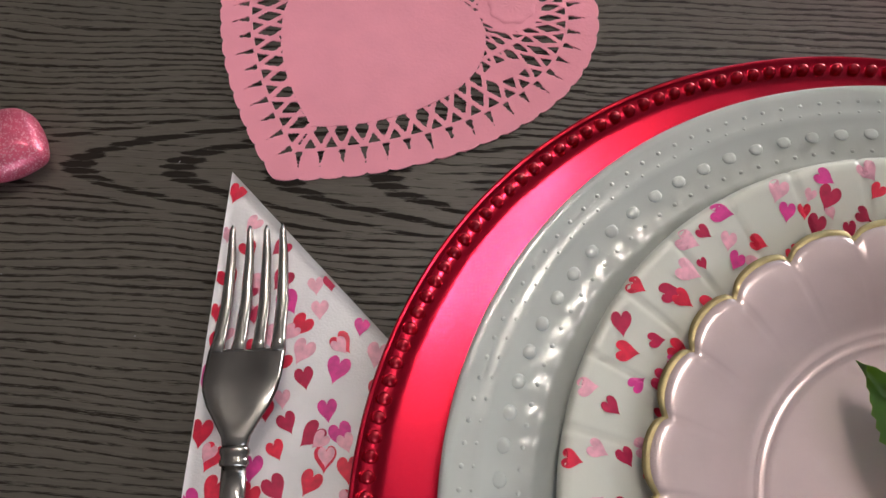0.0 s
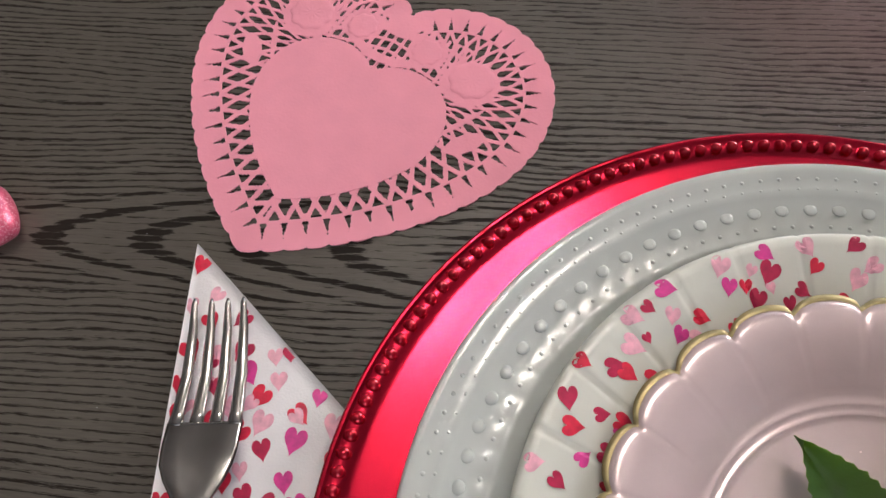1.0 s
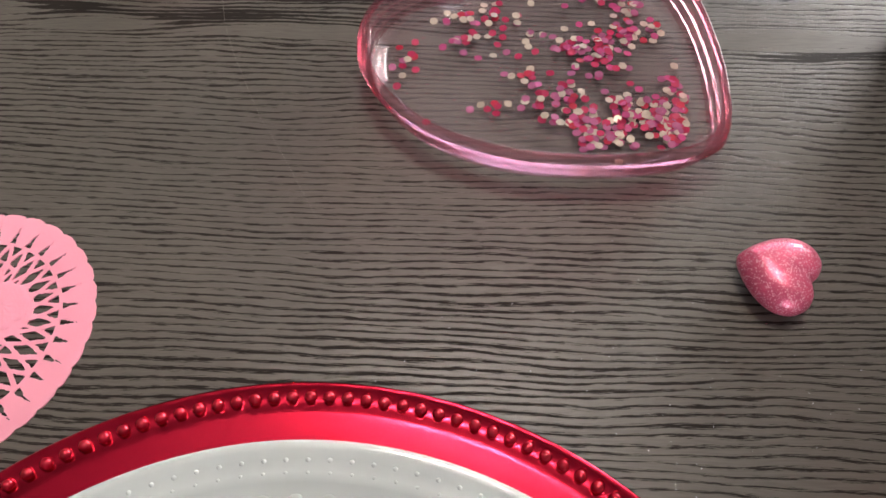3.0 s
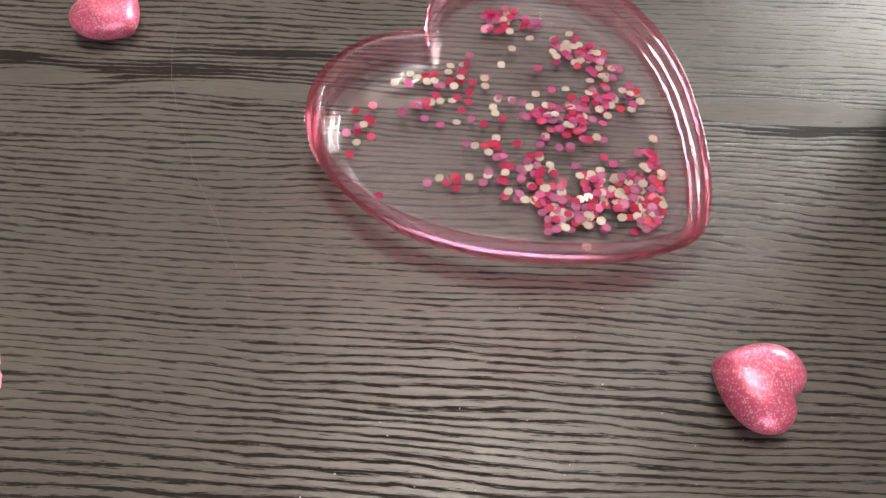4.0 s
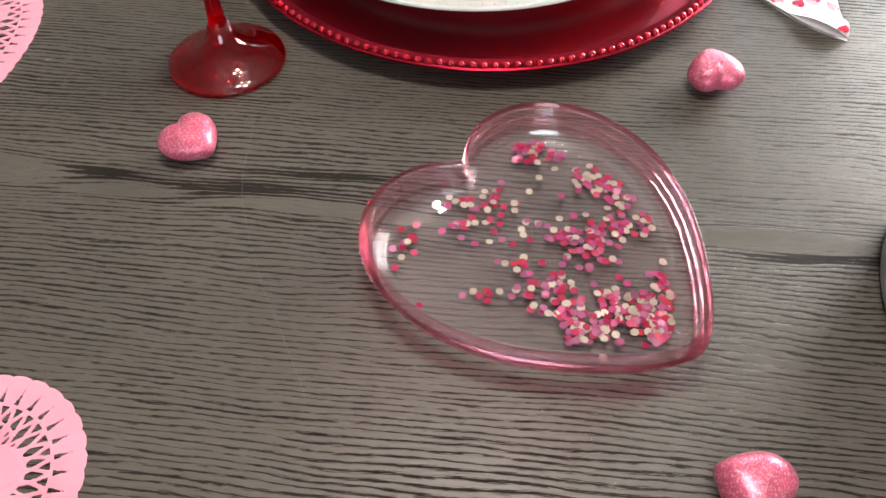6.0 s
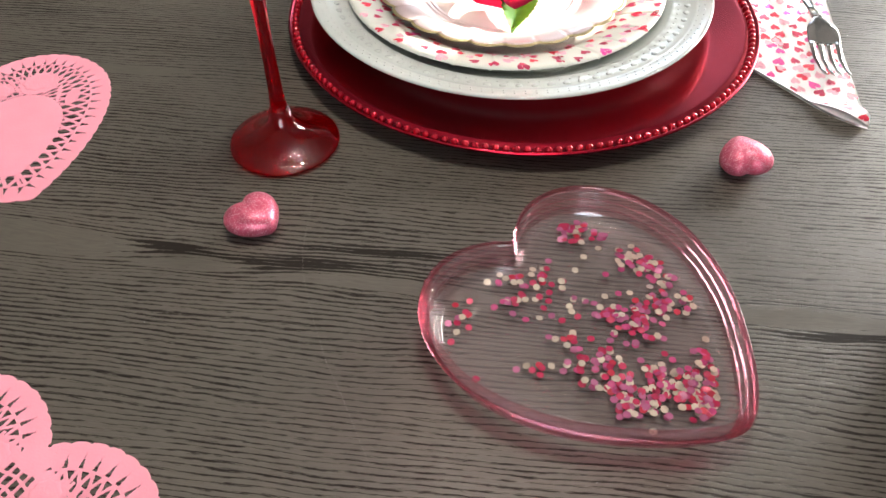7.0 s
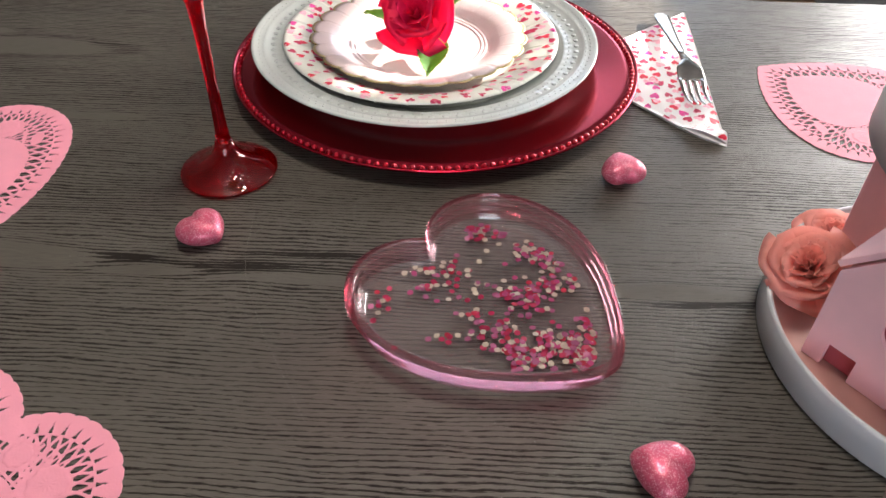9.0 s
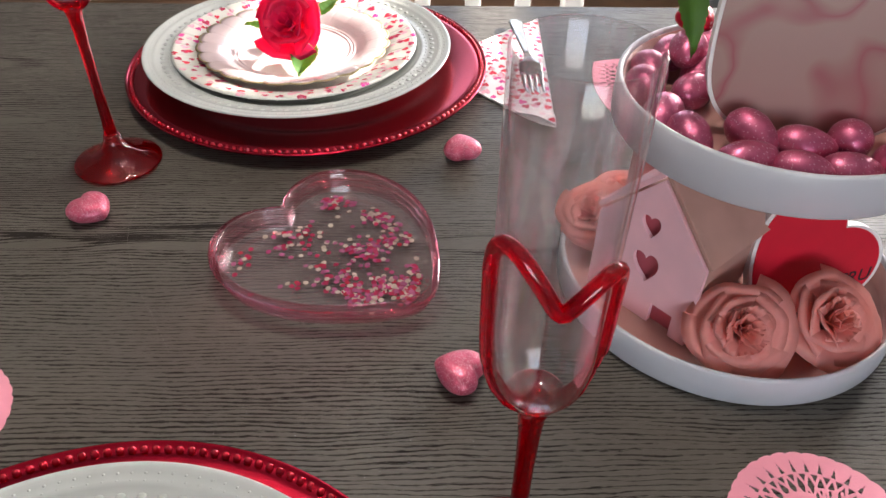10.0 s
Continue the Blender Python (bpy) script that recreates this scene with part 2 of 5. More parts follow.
PEARL = stained("pearl_pink_paper", (0.72, 0.58, 0.58), 0.24, 40, 0.05, metal=0.3, Coat_Weight=0.3, Coat_Roughness=0.12, bumps=0.06)
GOLD = stained("gold_foil_edge", (0.33, 0.27, 0.135), 0.45, 200, 0.25, metal=0.7)
NAPKIN = stained("white_napkin_paper", (0.84, 0.82, 0.83), 0.8, 90, 0.04, bumps=0.35)
STEEL = stained("brushed_steel", (0.48, 0.46, 0.43), 0.2, 120, 0.08, metal=1.0)
INKS = [stained(n, c, 0.5, 300, 0.2) for n, c in (("ink_red", (0.72, 0.018, 0.06)), ("ink_crimson", (0.48, 0.012, 0.07)),
        ("ink_magenta", (0.72, 0.05, 0.3)), ("ink_pale_pink", (0.84, 0.42, 0.52)))]
DISH = acrylic("pink_clear_acrylic", (0.985, 0.95, 0.955), worn=0.035)
DISH_RIM = acrylic("pink_acrylic_rim", (0.95, 0.58, 0.65), rough=0.07, thick=0.2)
CONFETTI = [stained(n, c, 0.35, 300, 0.15, metal=0.2) for n, c in (("confetti_raspberry", (0.34, 0.006, 0.055)), ("confetti_pink", (0.37, 0.035, 0.14)),
            ("confetti_rose", (0.3, 0.07, 0.16)), ("confetti_cream", (0.4, 0.34, 0.27)), ("confetti_red", (0.38, 0.008, 0.035)))]
GLITTER_PINK = glitter("pink_glitter", (0.78, 0.12, 0.22), 0.3, 2300.0, 1.0, 0.26)
FOIL_PINK = glitter("pink_foil_glitter", (0.55, 0.12, 0.23), 0.7, 1500.0, 0.9, 0.06)
FOIL_RED = glitter("red_foil", (0.5, 0.008, 0.03), 0.75, 500.0, 0.4)
RED_GLASS = acrylic("red_glass", (0.88, 0.002, 0.065), thick=0.5)
RED_FOOT = acrylic("thin_red_glass", (0.93, 0.006, 0.065), thick=0.4)
# lighter copy of the stem's red: the backlight is put into its tint
RED_LINE = acrylic("backlit_red_glass", (0.92, 0.006, 0.11), thick=0.5)
CLEAR_GLASS = acrylic("clear_glass", (0.96, 0.955, 0.965), thick=0.06)
TRAY = stained("white_tray_enamel", (0.52, 0.525, 0.55), 0.35, 20, 0.04)
TRAY_FLOOR = stained("blush_tray_lining", (0.5, 0.27, 0.24), 0.5, 25, 0.1)
HOUSE_PINK = stained("pale_pink_paint", (0.9, 0.54, 0.58), 0.6, 40, 0.05, bumps=0.15)
HOUSE_WOOD = stained("rosy_brown_wood", (0.5, 0.28, 0.23), 0.55, 30, 0.12)
CUTOUT = stained("dark_pink_paint", (0.5, 0.1, 0.13), 0.6, 40, 0.1)
RED_CARD = stained("red_card_paint", (0.66, 0.008, 0.03), 0.45, 30, 0.1)
CARD_EDGE = stained("white_card_edge", (0.82, 0.78, 0.76), 0.5, 40, 0.05)
SCRATCH = mat("worn_laminate", (0.2, 0.18, 0.16), 0.6)
INK_BLACK = mat("black_print", (0.03, 0.02, 0.02), 0.6)


def petal_red():
    m = stained("crimson_silk", (0.78, 0.012, 0.13), 0.55, 60, 0.25, bumps=0.3)
    t = m.node_tree
    tr = node(m, "ShaderNodeBsdfTranslucent", Color=(0.95, 0.03, 0.16, 1))
    mix = node(m, "ShaderNodeMixShader")
    mix.inputs[0].default_value = 0.55
    wire(m, t.nodes["Principled BSDF"].outputs[0], mix.inputs[1])
    wire(m, tr.outputs[0], mix.inputs[2])
    wire(m, mix.outputs[0], t.nodes["Material Output"].inputs[0])
    return m


def leaf_green():
    m = stained("green_silk_leaf", (0.05, 0.14, 0.035), 0.5, 90, 0.3, bumps=0.5)
    t = m.node_tree
    tr = node(m, "ShaderNodeBsdfTranslucent", Color=(0.34, 0.5, 0.08, 1))
    mix = node(m, "ShaderNodeMixShader")
    mix.inputs[0].default_value = 0.5
    wire(m, t.nodes["Principled BSDF"].outputs[0], mix.inputs[1])
    wire(m, tr.outputs[0], mix.inputs[2])
    wire(m, mix.outputs[0], t.nodes["Material Output"].inputs[0])
    return m


def marble_pink():
    m = mat("pink_marble", (0.8, 0.5, 0.5), 0.35)
    p = m.node_tree.nodes["Principled BSDF"]
    v = math_node(m, "ABSOLUTE", math_node(m, "SUBTRACT", noise_tex(m, coords(m, (1, 1, 0.6)), 7, 2, 0.4, 1.2), 0.5))
    col = ramp(m, v, [(0.0, (0.27, 0.05, 0.06)), (0.008, (0.29, 0.1, 0.095)), (0.03, (0.32, 0.165, 0.145)), (1.0, (0.33, 0.185, 0.16))])
    wire(m, col, p.inputs["Base Color"])
    return m


def foam():
    m = stained("peach_foam", (1.0, 0.47, 0.41), 0.65, 70, 0.06, bumps=0.2)
    t = m.node_tree
    tr = node(m, "ShaderNodeBsdfTranslucent", Color=(1.0, 0.55, 0.47, 1))
    mix = node(m, "ShaderNodeMixShader")
    mix.inputs[0].default_value = 0.45
    wire(m, t.nodes["Principled BSDF"].outputs[0], mix.inputs[1])
    wire(m, tr.outputs[0], mix.inputs[2])
    wire(m, mix.outputs[0], t.nodes["Material Output"].inputs[0])
    return m


FOAM = foam()
PETAL, LEAF, MARBLE = petal_red(), leaf_green(), marble_pink()

# ---- mesh helpers ----


def part(name, bm, material, parent=None, label="", m=None, smooth=True):
    me = bpy.data.meshes.new(name)
    if isinstance(bm, tuple):
        me.from_pydata(bm[0], [], bm[1])
    else:
        bmesh.ops.recalc_face_normals(bm, faces=bm.faces)
        bm.to_mesh(me)
        bm.free()
    for mt in material if isinstance(material, list) else [material]:
        me.materials.append(mt)
    if smooth:
        me.polygons.foreach_set("use_smooth", [True] * len(me.polygons))
    ob = new(name, me)
    ob.parent = parent
    if m is not None:
        ob.matrix_basis = m
    if label:
        tagged(ob, label)
    return ob


def again(ob, parent, m):
    """One more piece on the same mesh."""
    o = new(ob.name.split(".")[0], ob.data)
    o.parent, o.matrix_basis = parent, m
    return o


def thing(name, m, label, category, group="", kind=""):
    ob = new(name)
    ob.matrix_basis = m
    return tagged(ob, label, category, group, kind)


def lathe(profile, n=96, wave=None):
    """Turn (r, z) points about z. wave(a, r, z) may move a point to another (r, z)."""
    bm = bmesh.new()
    rings = []
    for r, z in profile:
        if r < 1e-6:
            rings.append([bm.verts.new((0, 0, z))])
            continue
        ring = []
        for i in range(n):
            a = 2 * math.pi * i / n
            rr, zz = wave(a, r, z) if wave else (r, z)
            ring.append(bm.verts.new((rr * math.cos(a), rr * math.sin(a), zz)))
        rings.append(ring)
    for a, b in zip(rings, rings[1:]):
        for i in range(n):
            j = (i + 1) % n
            q = [a[i % len(a)], a[j % len(a)], b[j % len(b)], b[i % len(b)]]
            f = list(dict.fromkeys(q))
            if len(f) > 2:
                bm.faces.new(f)
    return bm


def box(sx, sy, sz, bevel=0.0, at=(0, 0, 0)):
    bm = bmesh.new()
    bmesh.ops.create_cube(bm, size=1, matrix=Matrix.Translation(at) @ Matrix.Diagonal((sx, sy, sz, 1)))
    if bevel:
        bmesh.ops.bevel(bm, geom=bm.edges[:], offset=bevel, segments=2, affect="EDGES", profile=0.5)
    return bm


def heart(n=96, w=1.0, h=1.0):
    """A heart's outline, counter-clockwise from its tip, 0.162 m wide and 0.149 m high at w = h = 1."""
    def bez(p, t):
        s = 1 - t
        return tuple(s ** 3 * p[0][k] + 3 * s * s * t * p[1][k] + 3 * s * t * t * p[2][k] + t ** 3 * p[3][k] for k in (0, 1))
    one = ((0, 0), (0.04, 0.02), (0.08, 0.06), (0.081, 0.097))
    two = ((0.081, 0.097), (0.082, 0.145), (0.03, 0.165), (0, 0.134))
    q = n // 4
    half = [bez(one, i / q) for i in range(q)] + [bez(two, i / q) for i in range(q)]
    other = [(-x, y) for x, y in reversed(half[1:])]
    return [(x * w, y * h) for x, y in half + [(0, 0.134)] + other]


def heart_frame(tip, axis):
    """The pose of a heart that lies flat with its tip there and its axis along that angle."""
    return pose(tip[0], tip[1], tip[2], 0, 0, axis - 90)


def cut_sheet(field, x0, x1, y0, y1, step, thick):
    """A flat sheet of that thickness where field(X, Y) is positive, with true holes (marching squares)."""
    nx, ny = int((x1 - x0) / step) + 2, int((y1 - y0) / step) + 2
    X, Y = np.meshgrid(x0 + step * np.arange(nx), y0 + step * np.arange(ny))
    F = field(X, Y)
    F = np.where(np.abs(F) < 1e-7, 1e-7, F)
    pts, faces, key = [], [], {}

    def vert(k, x, y):
        if k not in key:
            key[k] = len(pts) // 2
            pts.append((x, y, thick))
            pts.append((x, y, 0.0))
        return key[k]
    walls = []
    inside = F > 0
    some = inside[:-1, :-1] | inside[1:, :-1] | inside[:-1, 1:] | inside[1:, 1:]
    for j, i in zip(*np.nonzero(some)):
        loop = []
        c = [(j, i), (j, i + 1), (j + 1, i + 1), (j + 1, i)]
        for (a, b) in zip(c, c[1:] + c[:1]):
            fa, fb = F[a], F[b]
            if fa > 0:
                loop.append((vert(a, X[a], Y[a]), 0))
            if (fa > 0) != (fb > 0):
                t = fa / (fa - fb)
                loop.append((vert((min(a, b), max(a, b)), X[a] + t * (X[b] - X[a]), Y[a] + t * (Y[b] - Y[a])), 1))
        ids = [v for v, _ in loop]
        faces.append([2 * v for v in ids])
        for (v, e), (u, f) in zip(loop, loop[1:] + loop[:1]):
            if e and f:
                walls.append((2 * u, 2 * v, 2 * v + 1, 2 * u + 1))
    bottom = [[v + 1 for v in reversed(f)] for f in faces] if thick > 0.001 else []
    return pts, faces + walls + bottom


def loft(rings, closed=True):
    """Skin a row of rings of points; the ends are capped."""
    bm = bmesh.new()
    vs = [[bm.verts.new(p) for p in r] for r in rings]
    n = len(vs[0])
    for a, b in zip(vs, vs[1:]):
        for i in range(n):
            bm.faces.new((a[i], a[(i + 1) % n], b[(i + 1) % n], b[i]))
    if closed:
        bm.faces.new(list(reversed(vs[0])))
        bm.faces.new(vs[-1])
    return bm


def tube(points, radii, n=10):
    pts = [Vector(p) for p in points]
    rings = []
    for i, p in enumerate(pts):
        way = (pts[min(i + 1, len(pts) - 1)] - pts[max(i - 1, 0)]).normalized()
        side = way.cross(Vector((0.31, 0.17, 0.93))).normalized()
        up = side.cross(way)
        r = radii[i] if isinstance(radii, (list, tuple)) else radii
        rings.append([p + r * (math.cos(2 * math.pi * k / n) * side + math.sin(2 * math.pi * k / n) * up) for k in range(n)])
    return loft(rings)


# ---- room ----
TURN_TABLE = -3.0
table = thing("dining_table", pose(-0.15, 0.9, 0, 0, 0, TURN_TABLE), "dark brown oak-grain dining table with a matt top", "table")
part("tabletop", box(1.75, 0.98, 0.035, 0.003, (0.875, -0.46, -0.0175)), TABLE, table, smooth=False)
part("apron", box(1.6, 0.8, 0.07, 0.003, (0.875, -0.475, -0.072)), TABLE, table, smooth=False)
leg = part("leg", box(0.07, 0.07, 0.712, 0.004, (0, 0, -0.39)), TABLE, table, m=pose(0.08, -0.08, 0), smooth=False)
for lx, ly in ((1.67, -0.08), (0.08, -0.87), (1.67, -0.87)):
    again(leg, table, pose(lx, ly, 0))

FLOOR_Z, TOP_Z, XL, XR, YN, YF = -0.75, 1.8, -2.3, 1.6, -2.2, 3.0


def structure(name, bm, material, label):
    return tagged(part(name, bm, material, smooth=False), label, name.split("_")[0], kind="structure")


floor = structure("floor", box(XR - XL + 0.4, YF - YN + 0.4, 0.05, 0, ((XL + XR) / 2, (YN + YF) / 2, FLOOR_Z - 0.029)), FLOOR, "warm brown wooden floor boards")
structure("ceiling", box(XR - XL + 0.4, YF - YN + 0.4, 0.05, 0, ((XL + XR) / 2, (YN + YF) / 2, TOP_Z + 0.025)), CEIL, "plain grey painted ceiling, out of view")
H, M = TOP_Z - FLOOR_Z, (TOP_Z + FLOOR_Z) / 2
structure("wall_west", box(0.12, YF - YN, H, 0, (XL - 0.06, (YN + YF) / 2, M)), WALL, "plain grey painted wall")


def holed_wall(name, length, hole, m):
    """A wall along x from 0 to length with an opening (x0, x1, z0, z1)."""
    x0, x1, z0, z1 = hole
    bm = bmesh.new()
    for a, b, c, d in ((0, x0, FLOOR_Z, TOP_Z), (x1, length, FLOOR_Z, TOP_Z), (x0, x1, FLOOR_Z, z0), (x0, x1, z1, TOP_Z)):
        bmesh.ops.create_cube(bm, size=1, matrix=Matrix.Translation(((a + b) / 2, 0.06, (c + d) / 2)) @ Matrix.Diagonal((b - a, 0.12, d - c, 1)))
    ob = structure(name, bm, WALL, "unseen grey painted wall with a window opening")
    ob.matrix_basis = m
    return ob


def window(name, hole, bars_x, bars_z, m):
    x0, x1, z0, z1 = hole
    w = tagged(new(name), "unseen, assumed white framed window with glazing bars", "window", kind="structure")
    w.matrix_basis = m
    e = 0.02
    for nm, bx in (("frame_side", (x0 + e / 2, z0, z1)), ("frame_side", (x1 - e / 2, z0, z1))):
        part(nm, box(e, 0.06, bx[2] - bx[1], 0.002, (bx[0], 0.03, (z0 + z1) / 2)), WHITE_PAINT, w, smooth=False)
    for z in (z0 + e / 2, z1 - e / 2):
        part("frame_rail", box(x1 - x0 - 2 * e, 0.06, e, 0.002, ((x0 + x1) / 2, 0.03, z)), WHITE_PAINT, w, smooth=False)
    for x, t in bars_x:
        part("glazing_bar", box(t, 0.03, z1 - z0 - 2 * e, 0.002, (x, 0.03, (z0 + z1) / 2)), WHITE_PAINT, w, smooth=False)
    for z, t in bars_z:
        part("glazing_bar", box(x1 - x0 - 2 * e, 0.026, t, 0.002, ((x0 + x1) / 2, 0.03, z)), WHITE_PAINT, w, smooth=False)
    return w


# the sun's window, out of view: its near jamb, bars and an added broad rail draw the bright panes on the table
EAST = pose(XR, YF, 0, 0, 0, -90)
east_hole = (YF - 2.05, YF - 1.172, 0.12, 0.735)
holed_wall("wall_east", YF - YN, east_hole, EAST)
window("window_1", east_hole, [(YF - 1.445, 0.03), (YF - 1.73, 0.03)], [(0.588, 0.052), (0.455, 0.13)], EAST)
# this far window is assumed and unseen, added to go with the fill light
NORTH = pose(XL, YF, 0)
north_hole = (2.75, 3.75, 0.1, 1.1)
holed_wall("wall_north", XR - XL, north_hole, NORTH)
window("assumed_window_2", north_hole, [(3.25, 0.05)], [(0.6, 0.03)], NORTH)
# no known window here: an unseen opening made up for the near fill
SOUTH = pose(XR, YN, 0, 0, 0, 180)
south_hole = (0.35, 1.75, 0.1, 1.3)
holed_wall("wall_south", XR - XL, south_hole, SOUTH)
window("assumed_window_3", south_hole, [(1.05, 0.05)], [(0.7, 0.03)], SOUTH)

# ---- plates ----


def scatter_hearts(spots, size, lift, place):
    """Small printed hearts in one mesh: spots are (u, v, turn, ink), place(u, v, lift) gives the point."""
    outline = []
    for i in range(28):
        a = -2 * math.pi * i / 28
        y = 13 * math.cos(a) - 5 * math.cos(2 * a) - 2 * math.cos(3 * a) - math.cos(4 * a)
        outline.append((0.44 * math.sin(a) ** 3, (y + 2.5) / 27))
    pts, faces, inks = [], [], []
    for u, v, turn, ink, k in spots:
        c, s = math.cos(turn) * size * k, math.sin(turn) * size * k
        first = len(pts)
        pts.append(place(u, v, lift))
        n = len(outline)
        for k2 in (0.5, 1.0):
            pts += [place(u + k2 * (x * c - y * s), v + k2 * (x * s + y * c), lift) for x, y in outline]
        faces += [(first, first + 1 + i, first + 1 + (i + 1) % n) for i in range(n)]
        faces += [(first + 1 + i, first + 1 + n + i, first + 1 + n + (i + 1) % n, first + 1 + (i + 1) % n) for i in range(n)]
        inks += [ink] * (2 * n)
    return pts, faces, inks


def printed(name, made, parent, label):
    ob = part(name, (made[0], made[1]), INKS, parent, label, smooth=False)
    ob.data.polygons.foreach_set("material_index", made[2])
    return tagged(ob, kind="stuff")


def charger_plate(m, label):
    t = thing("charger_plate", m, label, "charger plate", "charger plates")
    prof = [(0, 0.0055), (0.112, 0.0055), (0.119, 0.0062), (0.126, 0.0095), (0.134, 0.0108), (0.1535, 0.0124), (0.1558, 0.0126), (0.1574, 0.0119), (0.1621, 0.0121),
            (0.1630, 0.0131), (0.1640, 0.0135), (0.1648, 0.0131), (0.165, 0.0122), (0.1642, 0.0112), (0.150, 0.0092), (0.128, 0.0066), (0.118, 0.0006), (0.108, 0.0), (0.104, 0.002), (0, 0.002)]
    part("body", lathe(prof, 160), CHARGER, t)
    b = bmesh.new()
    bmesh.ops.create_icosphere(b, subdivisions=2, radius=0.0022)
    n = 166
    first = part("bead", b, BEAD, t, m=pose(0.1598, 0, 0.0123))
    for i in range(1, n):
        a = 2 * math.pi * i / n
        again(first, t, pose(0.1598 * math.cos(a), 0.1598 * math.sin(a), 0.0123))
    return t


def plate_z(r):
    """Upper face of the dinner plate."""
    return float(np.interp(r, [0, 0.08, 0.09, 0.1, 0.112, 0.131, 0.1365, 0.138], [0.0095, 0.0095, 0.0125, 0.0185, 0.0225, 0.0268, 0.0285, 0.028]))


def dinner_plate(m, label):
    t = thing("dinner_plate", m, label, "plate", "white dinner plates")
    rs = [0, 0.04, 0.08, 0.084, 0.088, 0.092, 0.096, 0.1, 0.105, 0.1105, 0.1118, 0.113, 0.12, 0.1262, 0.1275, 0.129, 0.1325, 0.135, 0.1368]
    step = {0.1118: 0.0006, 0.1275: 0.0006}
    prof = [(r, plate_z(r) + step.get(r, 0)) for r in rs]
    prof += [(0.1378, 0.028), (0.138, 0.0272), (0.1373, 0.0264), (0.131, 0.0242), (0.112, 0.0195), (0.1, 0.015), (0.088, 0.0085), (0.083, 0.0062), (0.078, 0.0062), (0.076, 0.0075), (0, 0.0075)]

    def beading(a, r, z):
        # a row of shallow bumps along the inner shoulder
        k = max(0.0, 1 - abs(r - 0.1112) / 0.003) if z > 0.0205 else 0.0
        return r + 0.0007 * k * abs(math.cos(40 * a)), z + 0.0006 * k * abs(math.cos(40 * a))
    part("body", lathe(prof, 560, beading), PORCELAIN, t)
    b = bmesh.new()
    bmesh.ops.create_icosphere(b, subdivisions=2, radius=1, matrix=Matrix.Diagonal((0.0024, 0.0024, 0.00055, 1)))
    first = None
    for i in range(80):
        a = 2 * math.pi * i / 80
        p = Matrix.Translation((0.1215 * math.cos(a), 0.1215 * math.sin(a), plate_z(0.1215)))
        if first is None:
            first = part("raised_dot", b, PORCELAIN, t, m=p)
        else:
            again(first, t, p)
    pts, faces = [], []
    for ring, count, size in ((0.1322, 130, 0.0008), (0.1287, 126, 0.00065), (0.1158, 116, 0.0008)):
        for i in range(count):
            a = 2 * math.pi * i / count
            c = Vector((ring * math.cos(a), ring * math.sin(a), plate_z(ring) + size * 0.1))
            k = len(pts)
            pts.append(c + Vector((0, 0, size * 0.55)))
            for rr, zz in ((0.62, 0.38), (1.0, 0.0)):
                pts += [c + Vector((size * rr * math.cos(q), size * rr * math.sin(q), size * zz)) for q in (2 * math.pi * j / 8 for j in range(8))]
            faces += [(k, k + 1 + j, k + 1 + (j + 1) % 8) for j in range(8)]
            faces += [(k + 1 + j, k + 9 + j, k + 9 + (j + 1) % 8, k + 1 + (j + 1) % 8) for j in range(8)]
    tagged(part("dot_relief", (pts, faces), PORCELAIN, t), kind="stuff")
    return t


def paper_z(r):
    return float(np.interp(r, [0, 0.072, 0.078, 0.088, 0.094, 0.104, 0.1095, 0.1115], [0.0155, 0.0155, 0.0166, 0.0222, 0.0243, 0.0272, 0.0286, 0.0272]))


def crease(a, count, turn=0.0):
    """How near an angle is to one of the pressed folds, 0 to 1."""
    w = ((a - turn) * count / (2 * math.pi)) % 1.0
    d = min(w, 1 - w)
    return max(0.0, 1 - d / 0.055)


